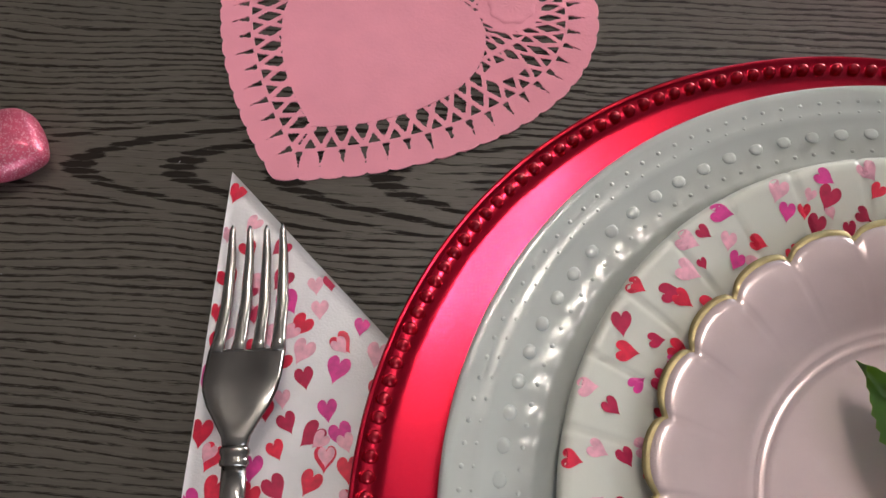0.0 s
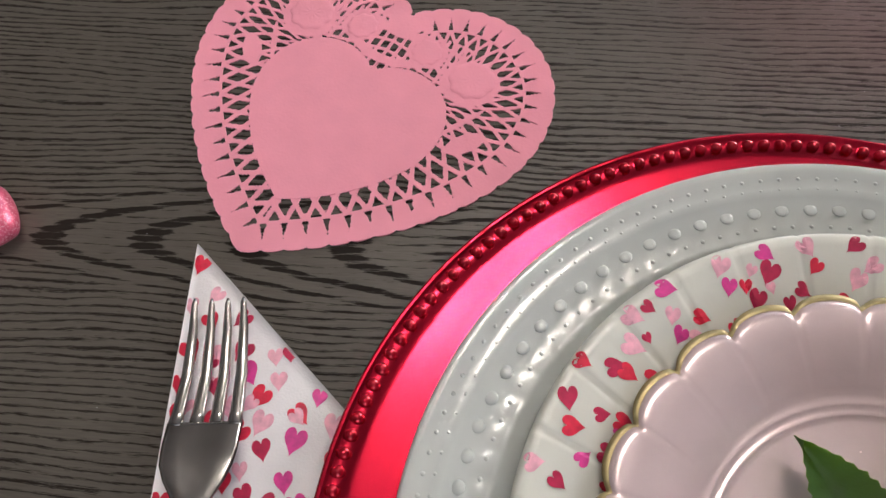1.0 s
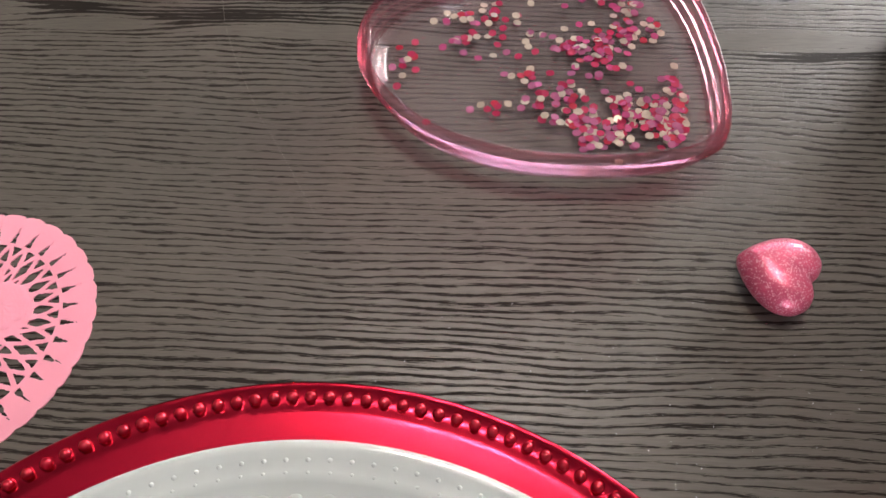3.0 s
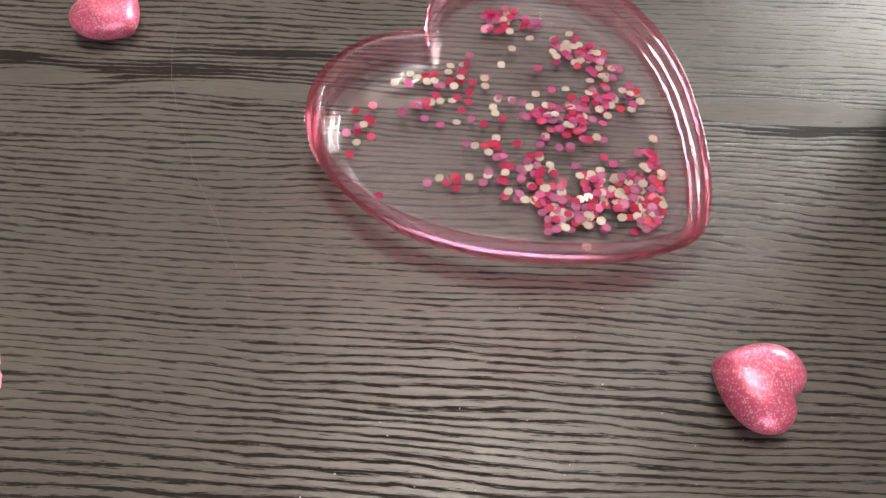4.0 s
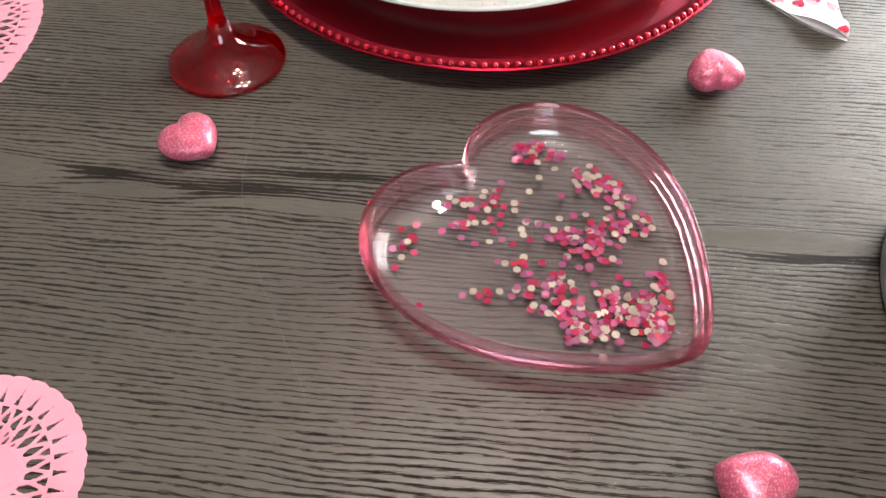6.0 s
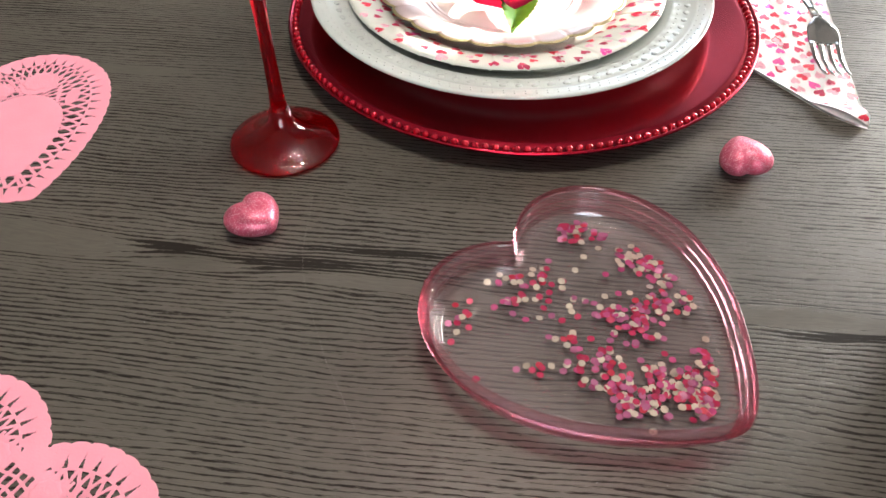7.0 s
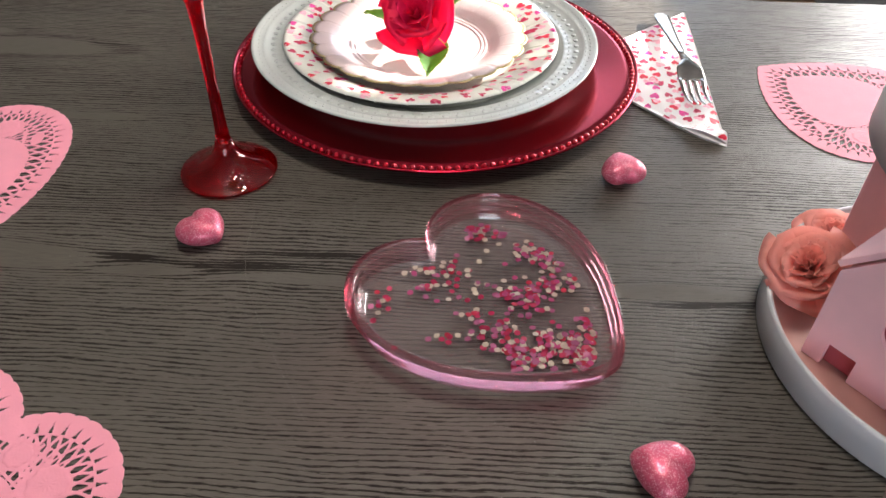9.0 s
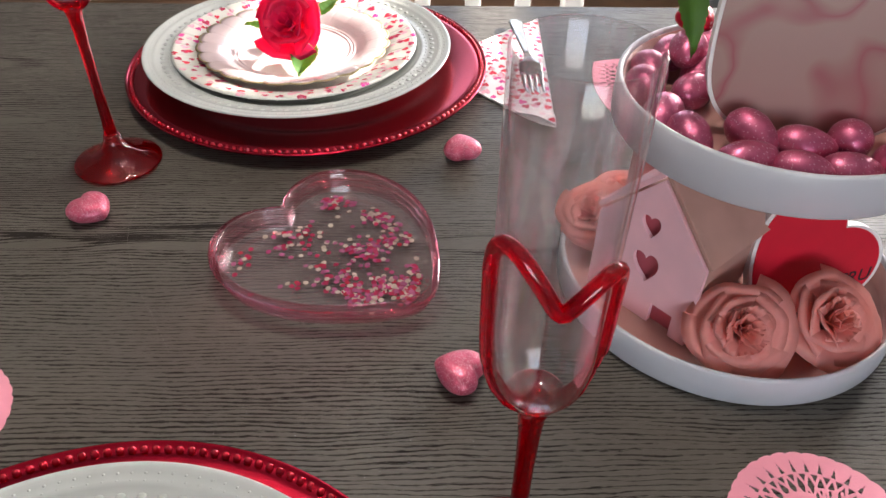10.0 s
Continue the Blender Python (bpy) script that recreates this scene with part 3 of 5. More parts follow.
def heart_plate(m, label):
    t = thing("paper_plate", m, label, "paper plate", "heart paper plates")

    def wave(a, r, z):
        k = np.interp(r, [0.078, 0.09, 0.1115], [0, 1, 1]) * crease(a, 30)
        return r, z - 0.0009 * k
    rs = [0, 0.05, 0.072, 0.075, 0.078, 0.083, 0.088, 0.091, 0.094, 0.099, 0.104, 0.107, 0.1095, 0.1115]
    prof = [(r, paper_z(r)) for r in rs] + [(0.1112, 0.0266), (0.1085, 0.0276), (0.104, 0.0264), (0.094, 0.0235), (0.088, 0.0214), (0.078, 0.0158), (0.072, 0.0147), (0, 0.0147)]
    part("body", lathe(prof, 480, wave), PAPER_PLATE, t)
    rng = random.Random(5)
    spots = []
    for ring, count in ((0.1065, 38), (0.1003, 37), (0.0938, 34), (0.0875, 31), (0.0815, 27)):
        for i in range(count):
            a = 2 * math.pi * (i + rng.uniform(-0.27, 0.27) + (0.5 if ring in (0.1003, 0.0875) else 0)) / count
            ink = rng.choices((0, 1, 2, 3), (0.2, 0.27, 0.16, 0.37))[0]
            spots.append((a * 0.1, ring + rng.uniform(-0.0016, 0.0016), rng.uniform(-1.1, 1.1), ink, rng.uniform(0.8, 1.25)))
            if rng.random() < 0.15:
                spots.append((a * 0.1 + rng.choice((-1, 1)) * rng.uniform(0.0045, 0.006), ring + rng.uniform(-0.003, 0.002), rng.uniform(-0.7, 0.7), (ink + 2) % 4, rng.uniform(0.55, 0.75)))

    def place(u, v, lift):
        r, a = min(v, 0.1114), u / 0.1
        z = paper_z(r) - 0.0009 * float(np.interp(r, [0.078, 0.09], [0, 1])) * crease(a, 30)
        return (r * math.cos(a), r * math.sin(a), z + lift)
    # every heart keeps a height of its own, so that no two lie in one plane
    made = ([], [], [])
    for i, s in enumerate(spots):
        p, f, k = scatter_hearts([s], 0.0067, 0.00018 + 0.00004 * (i % 5), place)
        made[1].extend(tuple(v + len(made[0]) for v in q) for q in f)
        made[0].extend(p)
        made[2].extend(k)
    printed("heart_print", made, t, "red and pink printed hearts")
    return t


def scallop_plate(m, label):
    t = thing("scalloped_plate", m, label, "paper plate", "scalloped plates")
    count, turn = 24, radians(12)

    def edge(a):
        w = ((a - turn) * count / (2 * math.pi)) % 1.0
        return 0.0052 * (1 - math.sqrt(max(0.0, 1 - (2 * w - 1) ** 2)) * 0.98)

    def wave(a, r, z):
        k = float(np.interp(r, [0.07, 0.0885], [0, 1]))
        f = crease(a, count, turn)
        side = float(np.interp(r, [0.062, 0.070, 0.0875], [0, 0.3, 1]))
        return r - k * edge(a), z - 0.0018 * side * f + 0.0006 * k * (1 - edge(a) / 0.0052)
    top = [(0, 0.0180), (0.03, 0.0180), (0.0495, 0.0180), (0.0508, 0.0182), (0.0514, 0.0190), (0.0521, 0.0194), (0.0528, 0.0190), (0.0538, 0.0189), (0.0546, 0.0198), (0.0554, 0.0202), (0.0562, 0.0199), (0.058, 0.0206), (0.06, 0.0221), (0.065, 0.0265), (0.0695, 0.0295),
           (0.073, 0.0309), (0.077, 0.0324), (0.08, 0.0331), (0.083, 0.0335), (0.0866, 0.0335)]
    low = [(0.0866, 0.0326), (0.083, 0.0326), (0.08, 0.0324), (0.073, 0.0301), (0.065, 0.0257), (0.0575, 0.0196), (0.05, 0.0173), (0, 0.0173)]
    part("body", lathe(top + low, 384, wave), PEARL, t)
    rim = [(0.0864, 0.0337), (0.0872, 0.03365), (0.0887, 0.0333), (0.0886, 0.0326), (0.0872, 0.0324), (0.0864, 0.0325)]
    part("gold_edge", lathe(rim, 384, wave), GOLD, t, "thin gold foil edge")
    return t


# ---- roses ----


def petal(width, height, r0, flare, curl, seed, teeth=0.0, nu=10, nv=8):
    """One cupped petal that stands round the z axis, facing +x."""
    rng = random.Random(seed)
    p1, p2, ruff = rng.uniform(0, 6), rng.uniform(0, 6), rng.uniform(0.6, 1.2)
    pts, faces = [], []
    for j in range(nv + 1):
        v = j / nv
        for i in range(nu + 1):
            u = 2 * i / nu - 1
            spread = width * (0.35 + 0.65 * math.sin(min(1, v * 1.25) * math.pi / 2))
            a = u * spread
            r = r0 * (0.35 + 0.65 * v) + flare * v ** 2 + curl * max(0, v - 0.7) * 3.3 * (0.6 + 0.4 * abs(u)) + 0.0012 * ruff * v * math.sin(3 * u + p1) + 0.0006 * v * math.sin(9 * u + p2)
            z = height * v * (1 - 0.3 * u * u * v) - abs(curl) * 0.55 * max(0, v - 0.75) * 4
            if teeth and j == nv:
                z -= teeth * (i % 2)
            pts.append((r * math.cos(a), r * math.sin(a), z))
    w = nu + 1
    for j in range(nv):
        for i in range(nu):
            faces.append((j * w + i, j * w + i + 1, (j + 1) * w + i + 1, (j + 1) * w + i))
    n = len(pts)
    # a second skin gives the petal its thickness
    pts += [(x * 0.992 - 0.0002 * x / (abs(x) + 1e-4), y * 0.992, z - 0.00025) for x, y, z in pts]
    faces += [tuple(n + k for k in reversed(f)) for f in faces]
    top = [nv * w + i for i in range(nu)]
    faces += [(k, k + 1, n + k + 1, n + k) for k in top]
    return pts, faces


def rose(t, size, material, seed, teeth=0.0, turns=22, open_=0.9):
    rng = random.Random(seed)
    for i in range(turns):
        f = (i / (turns - 1)) ** 1.4
        made = petal(1.6 - 0.35 * f, size * (0.98 - 0.3 * f + 0.05 * rng.random()), size * (0.05 + 0.4 * f), size * 0.5 * f * open_, size * (0.04 + 0.26 * f * open_), rng.random(), teeth, 20 if teeth else 10)
        part("petal", made, material, t, m=pose(0, 0, size * (0.05 - 0.05 * f), rng.uniform(-4, 4), rng.uniform(-4, 4), i * 137.5 + rng.uniform(-12, 12)))
    part("calyx", lathe([(0, -0.12 * size), (0.22 * size, -0.06 * size), (0.42 * size, 0.06 * size), (0.3 * size, 0.1 * size), (0, 0.1 * size)], 16), material, t)


def leaf_mesh(length, width, droop=0.2, seed=1):
    """A pointed leaf along +x with a folded midrib, side veins and a toothed edge."""
    nu, nv = 8, 26
    pts, faces = [], []
    for j in range(nv + 1):
        v = j / nv
        half = width * 0.5 * (math.sin(math.pi * min(1, v * 0.98 + 0.02)) ** 0.8) * (1.12 - 0.45 * v)
        half *= 1 + (0.1 if j % 2 else -0.02)
        for i in range(nu + 1):
            u = 2 * i / nu - 1
            z = 0.16 * abs(u) * width - droop * length * v * v + 0.014 * width * math.sin(v * 40 - abs(u) * 6)
            pts.append((length * v - 0.05 * length * abs(u), u * half, z))
    w = nu + 1
    for j in range(nv):
        for i in range(nu):
            faces.append((j * w + i, j * w + i + 1, (j + 1) * w + i + 1, (j + 1) * w + i))
    n = len(pts)
    pts += [(x, y, z - 0.0003) for x, y, z in pts]
    faces += [tuple(n + k for k in reversed(f)) for f in faces]
    return pts, faces


def red_rose(m, lean, leaves, label, size=0.03):
    t = thing("silk_rose", m, label, "artificial rose", "silk roses on the plates")
    head = new("rose_head")
    head.parent, head.matrix_basis = t, lean
    rng = random.Random(11)
    for i in range(17):
        f = i / 16
        made = petal(1.5 - 0.5 * f, size * (0.98 - 0.16 * f), size * (0.08 + 0.4 * f), size * 0.4 * f, size * (0.03 + 0.24 * f), rng.random())
        part("petal", made, PETAL, head, m=pose(0, 0, size * 0.05 * (1 - f), rng.uniform(-5, 5), rng.uniform(-5, 5), i * 137.5 + rng.uniform(-14, 14)))
    for x, y, z, tip, az, ln in leaves:
        part("leaf", leaf_mesh(ln, ln * 0.55, 0.12), LEAF, t, "green silk leaf", m=pose(x, y, z, 0, tip, az))
    return t


# ---- cloth, cutlery ----


def fork(m, label):
    """Lies along +y, tines foremost, its handle's end at the origin; 0.2 m long."""
    t = thing("fork", m, label, "fork", "dinner forks")

    def height(y):
        return float(np.interp(y, [0, 0.03, 0.09, 0.125, 0.14, 0.155, 0.172, 0.187, 0.198], [0.0035, 0.0048, 0.0095, 0.0135, 0.0122, 0.0078, 0.0045, 0.0055, 0.0085]))

    def run(spec):
        rings = []
        for y, w, th in spec:
            z = height(y)
            rings.append([(w * 0.5 * sx * (1 if abs(sz) < 0.9 else 0.82), y, z + th * 0.5 * sz + (0.06 * w * abs(sx) if y > 0.13 else 0))
                          for sx, sz in ((-1, 0), (-0.9, 0.6), (-0.55, 1), (0, 1.12), (0.55, 1), (0.9, 0.6), (1, 0), (0.9, -0.6), (0.55, -1), (0, -1), (-0.55, -1), (-0.9, -0.6))])
        return loft(rings)
    part("handle", run([(0.0, 0.006, 0.0012), (0.002, 0.013, 0.0018), (0.008, 0.0175, 0.0021), (0.02, 0.0172, 0.0022), (0.05, 0.0135, 0.0024), (0.08, 0.0105, 0.0026), (0.105, 0.0082, 0.003), (0.1185, 0.0076, 0.0032)]), STEEL, t)
    part("collar", run([(0.1172, 0.0084, 0.0037), (0.1178, 0.0092, 0.0042), (0.119, 0.0092, 0.0042), (0.1194, 0.0085, 0.0037), (0.1204, 0.0085, 0.0037), (0.1208, 0.0094, 0.0043), (0.1222, 0.0094, 0.0043), (0.1228, 0.0086, 0.0037)]), STEEL, t, "ribbed collar")
    part("head", run([(0.1222, 0.0078, 0.0031), (0.126, 0.0092, 0.0028), (0.1305, 0.0142, 0.0024), (0.135, 0.0198, 0.0021), (0.14, 0.0238, 0.0019), (0.145, 0.0252, 0.0018), (0.1535, 0.0253, 0.0018), (0.1545, 0.0252, 0.0017)]), STEEL, t)
    for k in range(4):
        x = (k - 1.5) * 0.00665
        rings = []
        for y, w, th in ((0.1535, 0.0053, 0.0017), (0.158, 0.0045, 0.0019), (0.172, 0.0041, 0.0019), (0.188, 0.0033, 0.0017), (0.1965, 0.0022, 0.0013), (0.1985, 0.0008, 0.0006)):
            z = height(y) + 0.06 * abs(x) * 2
            xx = x * (1 - 0.13 * (y - 0.1535) / 0.045)
            rings.append([(xx + 0.5 * w * sx, y, z + 0.5 * th * sz) for sx, sz in ((-1, 0), (-0.7, 0.8), (0, 1), (0.7, 0.8), (1, 0), (0.7, -0.8), (0, -1), (-0.7, -0.8))])
        part("tine", loft(rings), STEEL, t)
    return t


def napkin(m, label, side=1, blunt=0.0):
    """A triangle of folded paper: its tip at the origin, one long edge along -y, the third corner towards side * x."""
    t = thing("paper_napkin", m, label, "napkin", "heart napkins")
    long_, deep = 0.246, 0.121
    rng = random.Random(3)

    def rise(x, y, a, b, c, puff):
        return puff * min(1, 14 * max(0.0, min(a, b, c))) * (0.8 + 0.2 * math.sin(18 * x / deep + 9 * b)) + 0.0006 * noise.noise(Vector((x * 40, y * 40, puff * 900)))

    def ply(shrink, z0, puff, n=40):
        pts, faces, idx = [], [], {}
        for i in range(n + 1):
            for j in range(n + 1 - i):
                # barycentric grid over tip, long edge's end, third corner
                b, c = i / n, j / n
                a = 1 - b - c
                x = side * deep * c * (1 - shrink) + side * shrink * 0.03
                y = -long_ * (b + c * 0.5) * (1 - shrink) - shrink * 0.06
                z = z0 + rise(x, y, a, b, c, puff)
                if blunt:
                    # the tip is rolled over
                    k = max(0.0, 1 + y / (3 * blunt))
                    y, z = y - 1.1 * blunt * k * k, z + 0.005 * math.sin(math.pi * min(1, k)) * (z0 > 0.001)
                idx[i, j] = len(pts)
                pts.append((x, y, z))
        for i in range(n):
            for j in range(n - i):
                faces.append((idx[i, j], idx[i + 1, j], idx[i, j + 1]))
                if j < n - i - 1:
                    faces.append((idx[i + 1, j], idx[i + 1, j + 1], idx[i, j + 1]))
        k = len(pts)
        pts += [(x, y, z0 - 0.0003) for x, y, z in pts]
        faces += [tuple(k + v for v in reversed(f)) for f in faces]
        rimv = [idx[i, 0] for i in range(n + 1)] + [idx[n - j, j] for j in range(1, n + 1)] + [idx[0, j] for j in range(n - 1, 0, -1)]
        faces += [(rimv[q], rimv[(q + 1) % len(rimv)], k + rimv[(q + 1) % len(rimv)], k + rimv[q]) for q in range(len(rimv))]
        return pts, faces
    part("lower_fold", ply(0.0, 0.0006, 0.0006), NAPKIN, t)
    part("upper_fold", ply(0.016, 0.0020, 0.0013), NAPKIN, t)
    spots, tries = [], 0
    while len(spots) < 150 and tries < 4000:
        tries += 1
        b, c = rng.random(), rng.random()
        if b + c > 1 or min(b, c, 1 - b - c) < 0.018:
            continue
        u, v = side * deep * c * 0.984 + side * 0.0005, -long_ * (b + c * 0.5) * 0.984 - 0.001
        if all((u - s[0]) ** 2 + (v - s[1]) ** 2 > 0.0084 ** 2 for s in spots):
            spots.append((u, v, rng.uniform(-0.8, 0.8), rng.choices((0, 1, 2, 3), (0.42, 0.26, 0.14, 0.18))[0], rng.uniform(0.8, 1.2)))
    single = len(spots)
    for u, v, turn, ink, k in spots[:]:
        if rng.random() < 0.3:
            spots.append((u + rng.uniform(-0.006, 0.006), v + rng.uniform(-0.004, 0.004), turn, 3 if ink != 3 else 1, 0.8))

    def upon(u, v, lift):
        """A point on the upper fold."""
        c = (u * side - 0.016 * 0.03) / (deep * 0.984)
        b = (-v - 0.016 * 0.06) / (long_ * 0.984) - 0.5 * c
        # prints are cut off at the folds
        b, c = max(b, 0.004), max(c, 0.004)
        k = min(1.0, 0.996 / (b + c))
        b, c = b * k, c * k
        u, v = side * (deep * 0.984 * c + 0.016 * 0.03), -(b + 0.5 * c) * long_ * 0.984 - 0.016 * 0.06
        if blunt:
            k = max(0.0, 1 + v / (3 * blunt))
            return (u, v - 1.1 * blunt * k * k, 0.0020 + rise(u, v, 1 - b - c, b, c, 0.0013) + 0.005 * math.sin(math.pi * min(1, k)) + lift)
        return (u, v, 0.0020 + rise(u, v, 1 - b - c, b, c, 0.0013) + lift)
    made = ([], [], [])
    for i, s in enumerate(spots):
        p, f, q = scatter_hearts([s], 0.0078, 0.00012 + 0.00003 * (i % 5) + (0.00018 if i >= single else 0.0), upon)
        made[1].extend(tuple(x + len(made[0]) for x in y) for y in f)
        made[0].extend(p)
        made[2].extend(q)
    printed("heart_print", made, t, "red, crimson and pink printed hearts")
    return t


# ---- doilies ----


def doily_field(X, Y):
    """Positive where there is paper: scalloped edge, drops, a net, rosettes, leaves and a whole heart in the middle."""
    ring = np.array(heart(720))
    seg = np.hypot(*np.diff(np.vstack([ring, ring[:1]]), axis=0).T)
    s_at = np.concatenate([[0], np.cumsum(seg)[:-1]])
    total = seg.sum()
    shape = X.shape
    P = np.stack([X.ravel(), Y.ravel()], 1)
    best, arc = np.full(len(P), 9.0), np.zeros(len(P))
    for k in range(0, len(ring), 60):
        d = np.hypot(P[:, None, 0] - ring[None, k:k + 60, 0], P[:, None, 1] - ring[None, k:k + 60, 1])
        i = d.argmin(1)
        v = d[np.arange(len(P)), i]
        hit = v < best
        best[hit], arc[hit] = v[hit], s_at[k + i[hit]]
    # inside or outside, by crossings
    inside = np.zeros(len(P), bool)
    for (xa, ya), (xb, yb) in zip(ring, np.roll(ring, -1, 0)):
        cross = ((ya > P[:, 1]) != (yb > P[:, 1])) & (P[:, 0] < (xb - xa) * (P[:, 1] - ya) / (yb - ya + 1e-12) + xa)
        inside ^= cross
    d = np.where(inside, best, -best)
    n = 56
    w = (arc / total * n) % 1.0
    pitch = total / n
    e = np.abs(w - 0.5) * 2
    edge = d - 0.0013 * (1 - np.sqrt(np.clip(1 - e ** 2, 0, 1)))
    # drops between the scallops: thin at the edge, round within
    off = np.minimum(w, 1 - w) * pitch
    k = np.clip((d - 0.0052) / 0.0068, 0, 1)
    drop = np.maximum(off - (0.00022 + 0.00145 * k ** 1.8), np.abs(d - 0.0086) - 0.0037)
    # net: two families of crossing threads
    g = 0.56
    q1 = np.abs((w + (d - 0.0125) / pitch * g) % 1.0 - 0.5)
    q2 = np.abs((w - (d - 0.0125) / pitch * g) % 1.0 - 0.5)
    threads = np.maximum(0.00122 - (0.5 - q1) * pitch, 0.00122 - (0.5 - q2) * pitch)
    net = np.maximum(threads, 0.0134 - d)
    x, y = np.abs(P[:, 0]), P[:, 1]
    # whole paper right under the notch
    drop = np.maximum(drop, 0.0085 - np.hypot(x, y - 0.1285))

    def disc(cx, cy, rx, ry, turn=0.0):
        c, s = math.cos(turn), math.sin(turn)
        u, v = (x - cx) * c + (y - cy) * s, -(x - cx) * s + (y - cy) * c
        return (1 - np.hypot(u / rx, v / ry)) * min(rx, ry)
    inner = np.array(heart(200)) * 0.535 + np.array([0, 0.0265])
    idist = np.full(len(P), 9.0)
    for c in inner:
        idist = np.minimum(idist, np.hypot(P[:, 0] - c[0], P[:, 1] - c[1]))
    iin = np.zeros(len(P), bool)
    for (xa, ya), (xb, yb) in zip(inner, np.roll(inner, -1, 0)):
        iin ^= ((ya > P[:, 1]) != (yb > P[:, 1])) & (P[:, 0] < (xb - xa) * (P[:, 1] - ya) / (yb - ya + 1e-12) + xa)
    solid = np.where(iin, idist, -idist)
    solid = np.maximum.reduce([solid, disc(0.041, 0.1115, 0.0128, 0.0115, 0.3), disc(0.0165, 0.1175, 0.0092, 0.0078, -0.3), disc(0.0535, 0.084, 0.0088, 0.0042, 0.9), disc(0.0475, 0.0925, 0.0012, 0.011, -0.5)])
    # cross threads under the notch, where the net thins out
    for k in range(8):
        bar = np.minimum(np.minimum(0.0007 - np.abs(y - 0.1 - 0.0055 * k + 0.18 * x), 0.034 - x), 0.128 - y)
        bar = np.maximum(bar, np.minimum(np.minimum(0.0007 - np.abs(x - 0.0045 * k), y - 0.098), 0.128 - y))
        solid = np.maximum(solid, bar)
    body = np.maximum(np.maximum(net, solid), 0.0128 - d)
    return np.minimum(np.minimum(edge, np.maximum(drop, -0.002 + 0 * drop)), body).reshape(shape)


def inner_heart(X, Y):
    """Positive within the plain heart in the middle of a doily."""
    inner = np.array(heart(200)) * 0.535 + np.array([0, 0.0265])
    far = np.full(X.shape, 9.0)
    odd = np.zeros(X.shape, bool)
    for (xa, ya), (xb, yb) in zip(inner, np.roll(inner, -1, 0)):
        far = np.minimum(far, np.hypot(X - xa, Y - ya))
        odd ^= ((ya > Y) != (yb > Y)) & (X < (xb - xa) * (Y - ya) / (yb - ya + 1e-12) + xa)
    return np.where(odd, far, -far)


def doily(m, label):
    t = thing("paper_doily", m, label, "doily", "pink heart doilies")
    part("lace_border", cut_sheet(lambda X, Y: np.minimum(doily_field(X, Y), -inner_heart(X, Y)), -0.084, 0.084, -0.003, 0.152, 0.00062, 0.0005), PINK_PAPER, t, "punched paper lace border", smooth=False)
    part("centre_heart", cut_sheet(inner_heart, -0.05, 0.05, 0.02, 0.115, 0.00062, 0.0005), PINK_PAPER, t, "plain paper heart", smooth=False)

    def ribs(a, r, z):
        return r * (1 + 0.05 * math.cos(9 * a)), z * 0.6 + 0.00005 * math.cos(11 * a) * math.cos(2600 * r)
    for sx in (-1, 1):
        for x, y, r in ((0.041, 0.1135, 0.0098), (0.0165, 0.1175, 0.0068)):
            prof = [(r, 0.0001), (r * 0.96, 0.0003), (r * 0.8, 0.00045), (r * 0.62, 0.0003), (r * 0.45, 0.00055), (r * 0.25, 0.00035), (0, 0.0006)]
            part("rosette", lathe(prof, 72, ribs), PINK_PAPER, t, "embossed paper rosette", m=pose(sx * x, y, 0.00052))
    return t


# ---- glass ----


def heart_rings(levels, n=128, w=0.94, h=1.065):
    """Rings of a heart drawn in by some metres, at their heights."""
    base = [Vector((x * w, y * h)) for x, y in heart(n)]
    # round the tip and the notch
    rounds = 60 * (n / 256) ** 2
    for k in range(int(rounds)):
        base = [(base[i - 1] + 2 * base[i] + base[(i + 1) % len(base)]) / 4 if k < rounds / 12 or base[i].y < 0.05 else base[i] for i in range(len(base))]
    c = Vector((0, 0.09 * h))
    rings = []
    for off, z in levels:
        ring = []
        for p in base:
            d = p - c
            # hand-poured walls ripple a little
            ripple = 0.0009 * noise.noise(Vector((p.x * 90, p.y * 90, z * 120))) if z < 0.0195 and off > 0.005 else 0.0
            q = c + d * max(0.0, 1 - (off + ripple) / 0.072)
            ring.append((q.x, q.y, z))
        rings.append(ring)
    return rings


def heart_dish(m, label):
    t = thing("heart_dish", m, label, "dish")
    outer = [(0.0090, 0.0), (0.0070, 0.0008), (0.0050, 0.004), (0.0036, 0.0078), (0.0050, 0.0084), (0.0030, 0.0090), (0.0021, 0.0120), (0.0038, 0.0127), (0.0014, 0.0134), (0.0004, 0.0164), (0.0020, 0.0171), (0.0, 0.0178), (0.0006, 0.0203), (0.0015, 0.0211)]
    lip = [(0.0027, 0.0211), (0.0031, 0.0201), (0.0040, 0.0201), (0.0044, 0.0208)]
    inner = [(0.0054, 0.0206), (0.0058, 0.0188), (0.0064, 0.0160), (0.0074, 0.0110), (0.0087, 0.0064), (0.0104, 0.0042), (0.0128, 0.0034)]
    bowl = part("bowl", loft(heart_rings(outer + lip + inner, 512)), [DISH, DISH_RIM], t)
    # the thick outer wall and ridged rim take the deeper pink
    bowl.data.polygons.foreach_set("material_index", [1 if i // 512 in range(2, 17) else 0 for i in range(len(bowl.data.polygons))])
    bowl.data.polygons.foreach_set("use_smooth", [i // 512 not in range(3, 18) for i in range(len(bowl.data.polygons))])
    return t


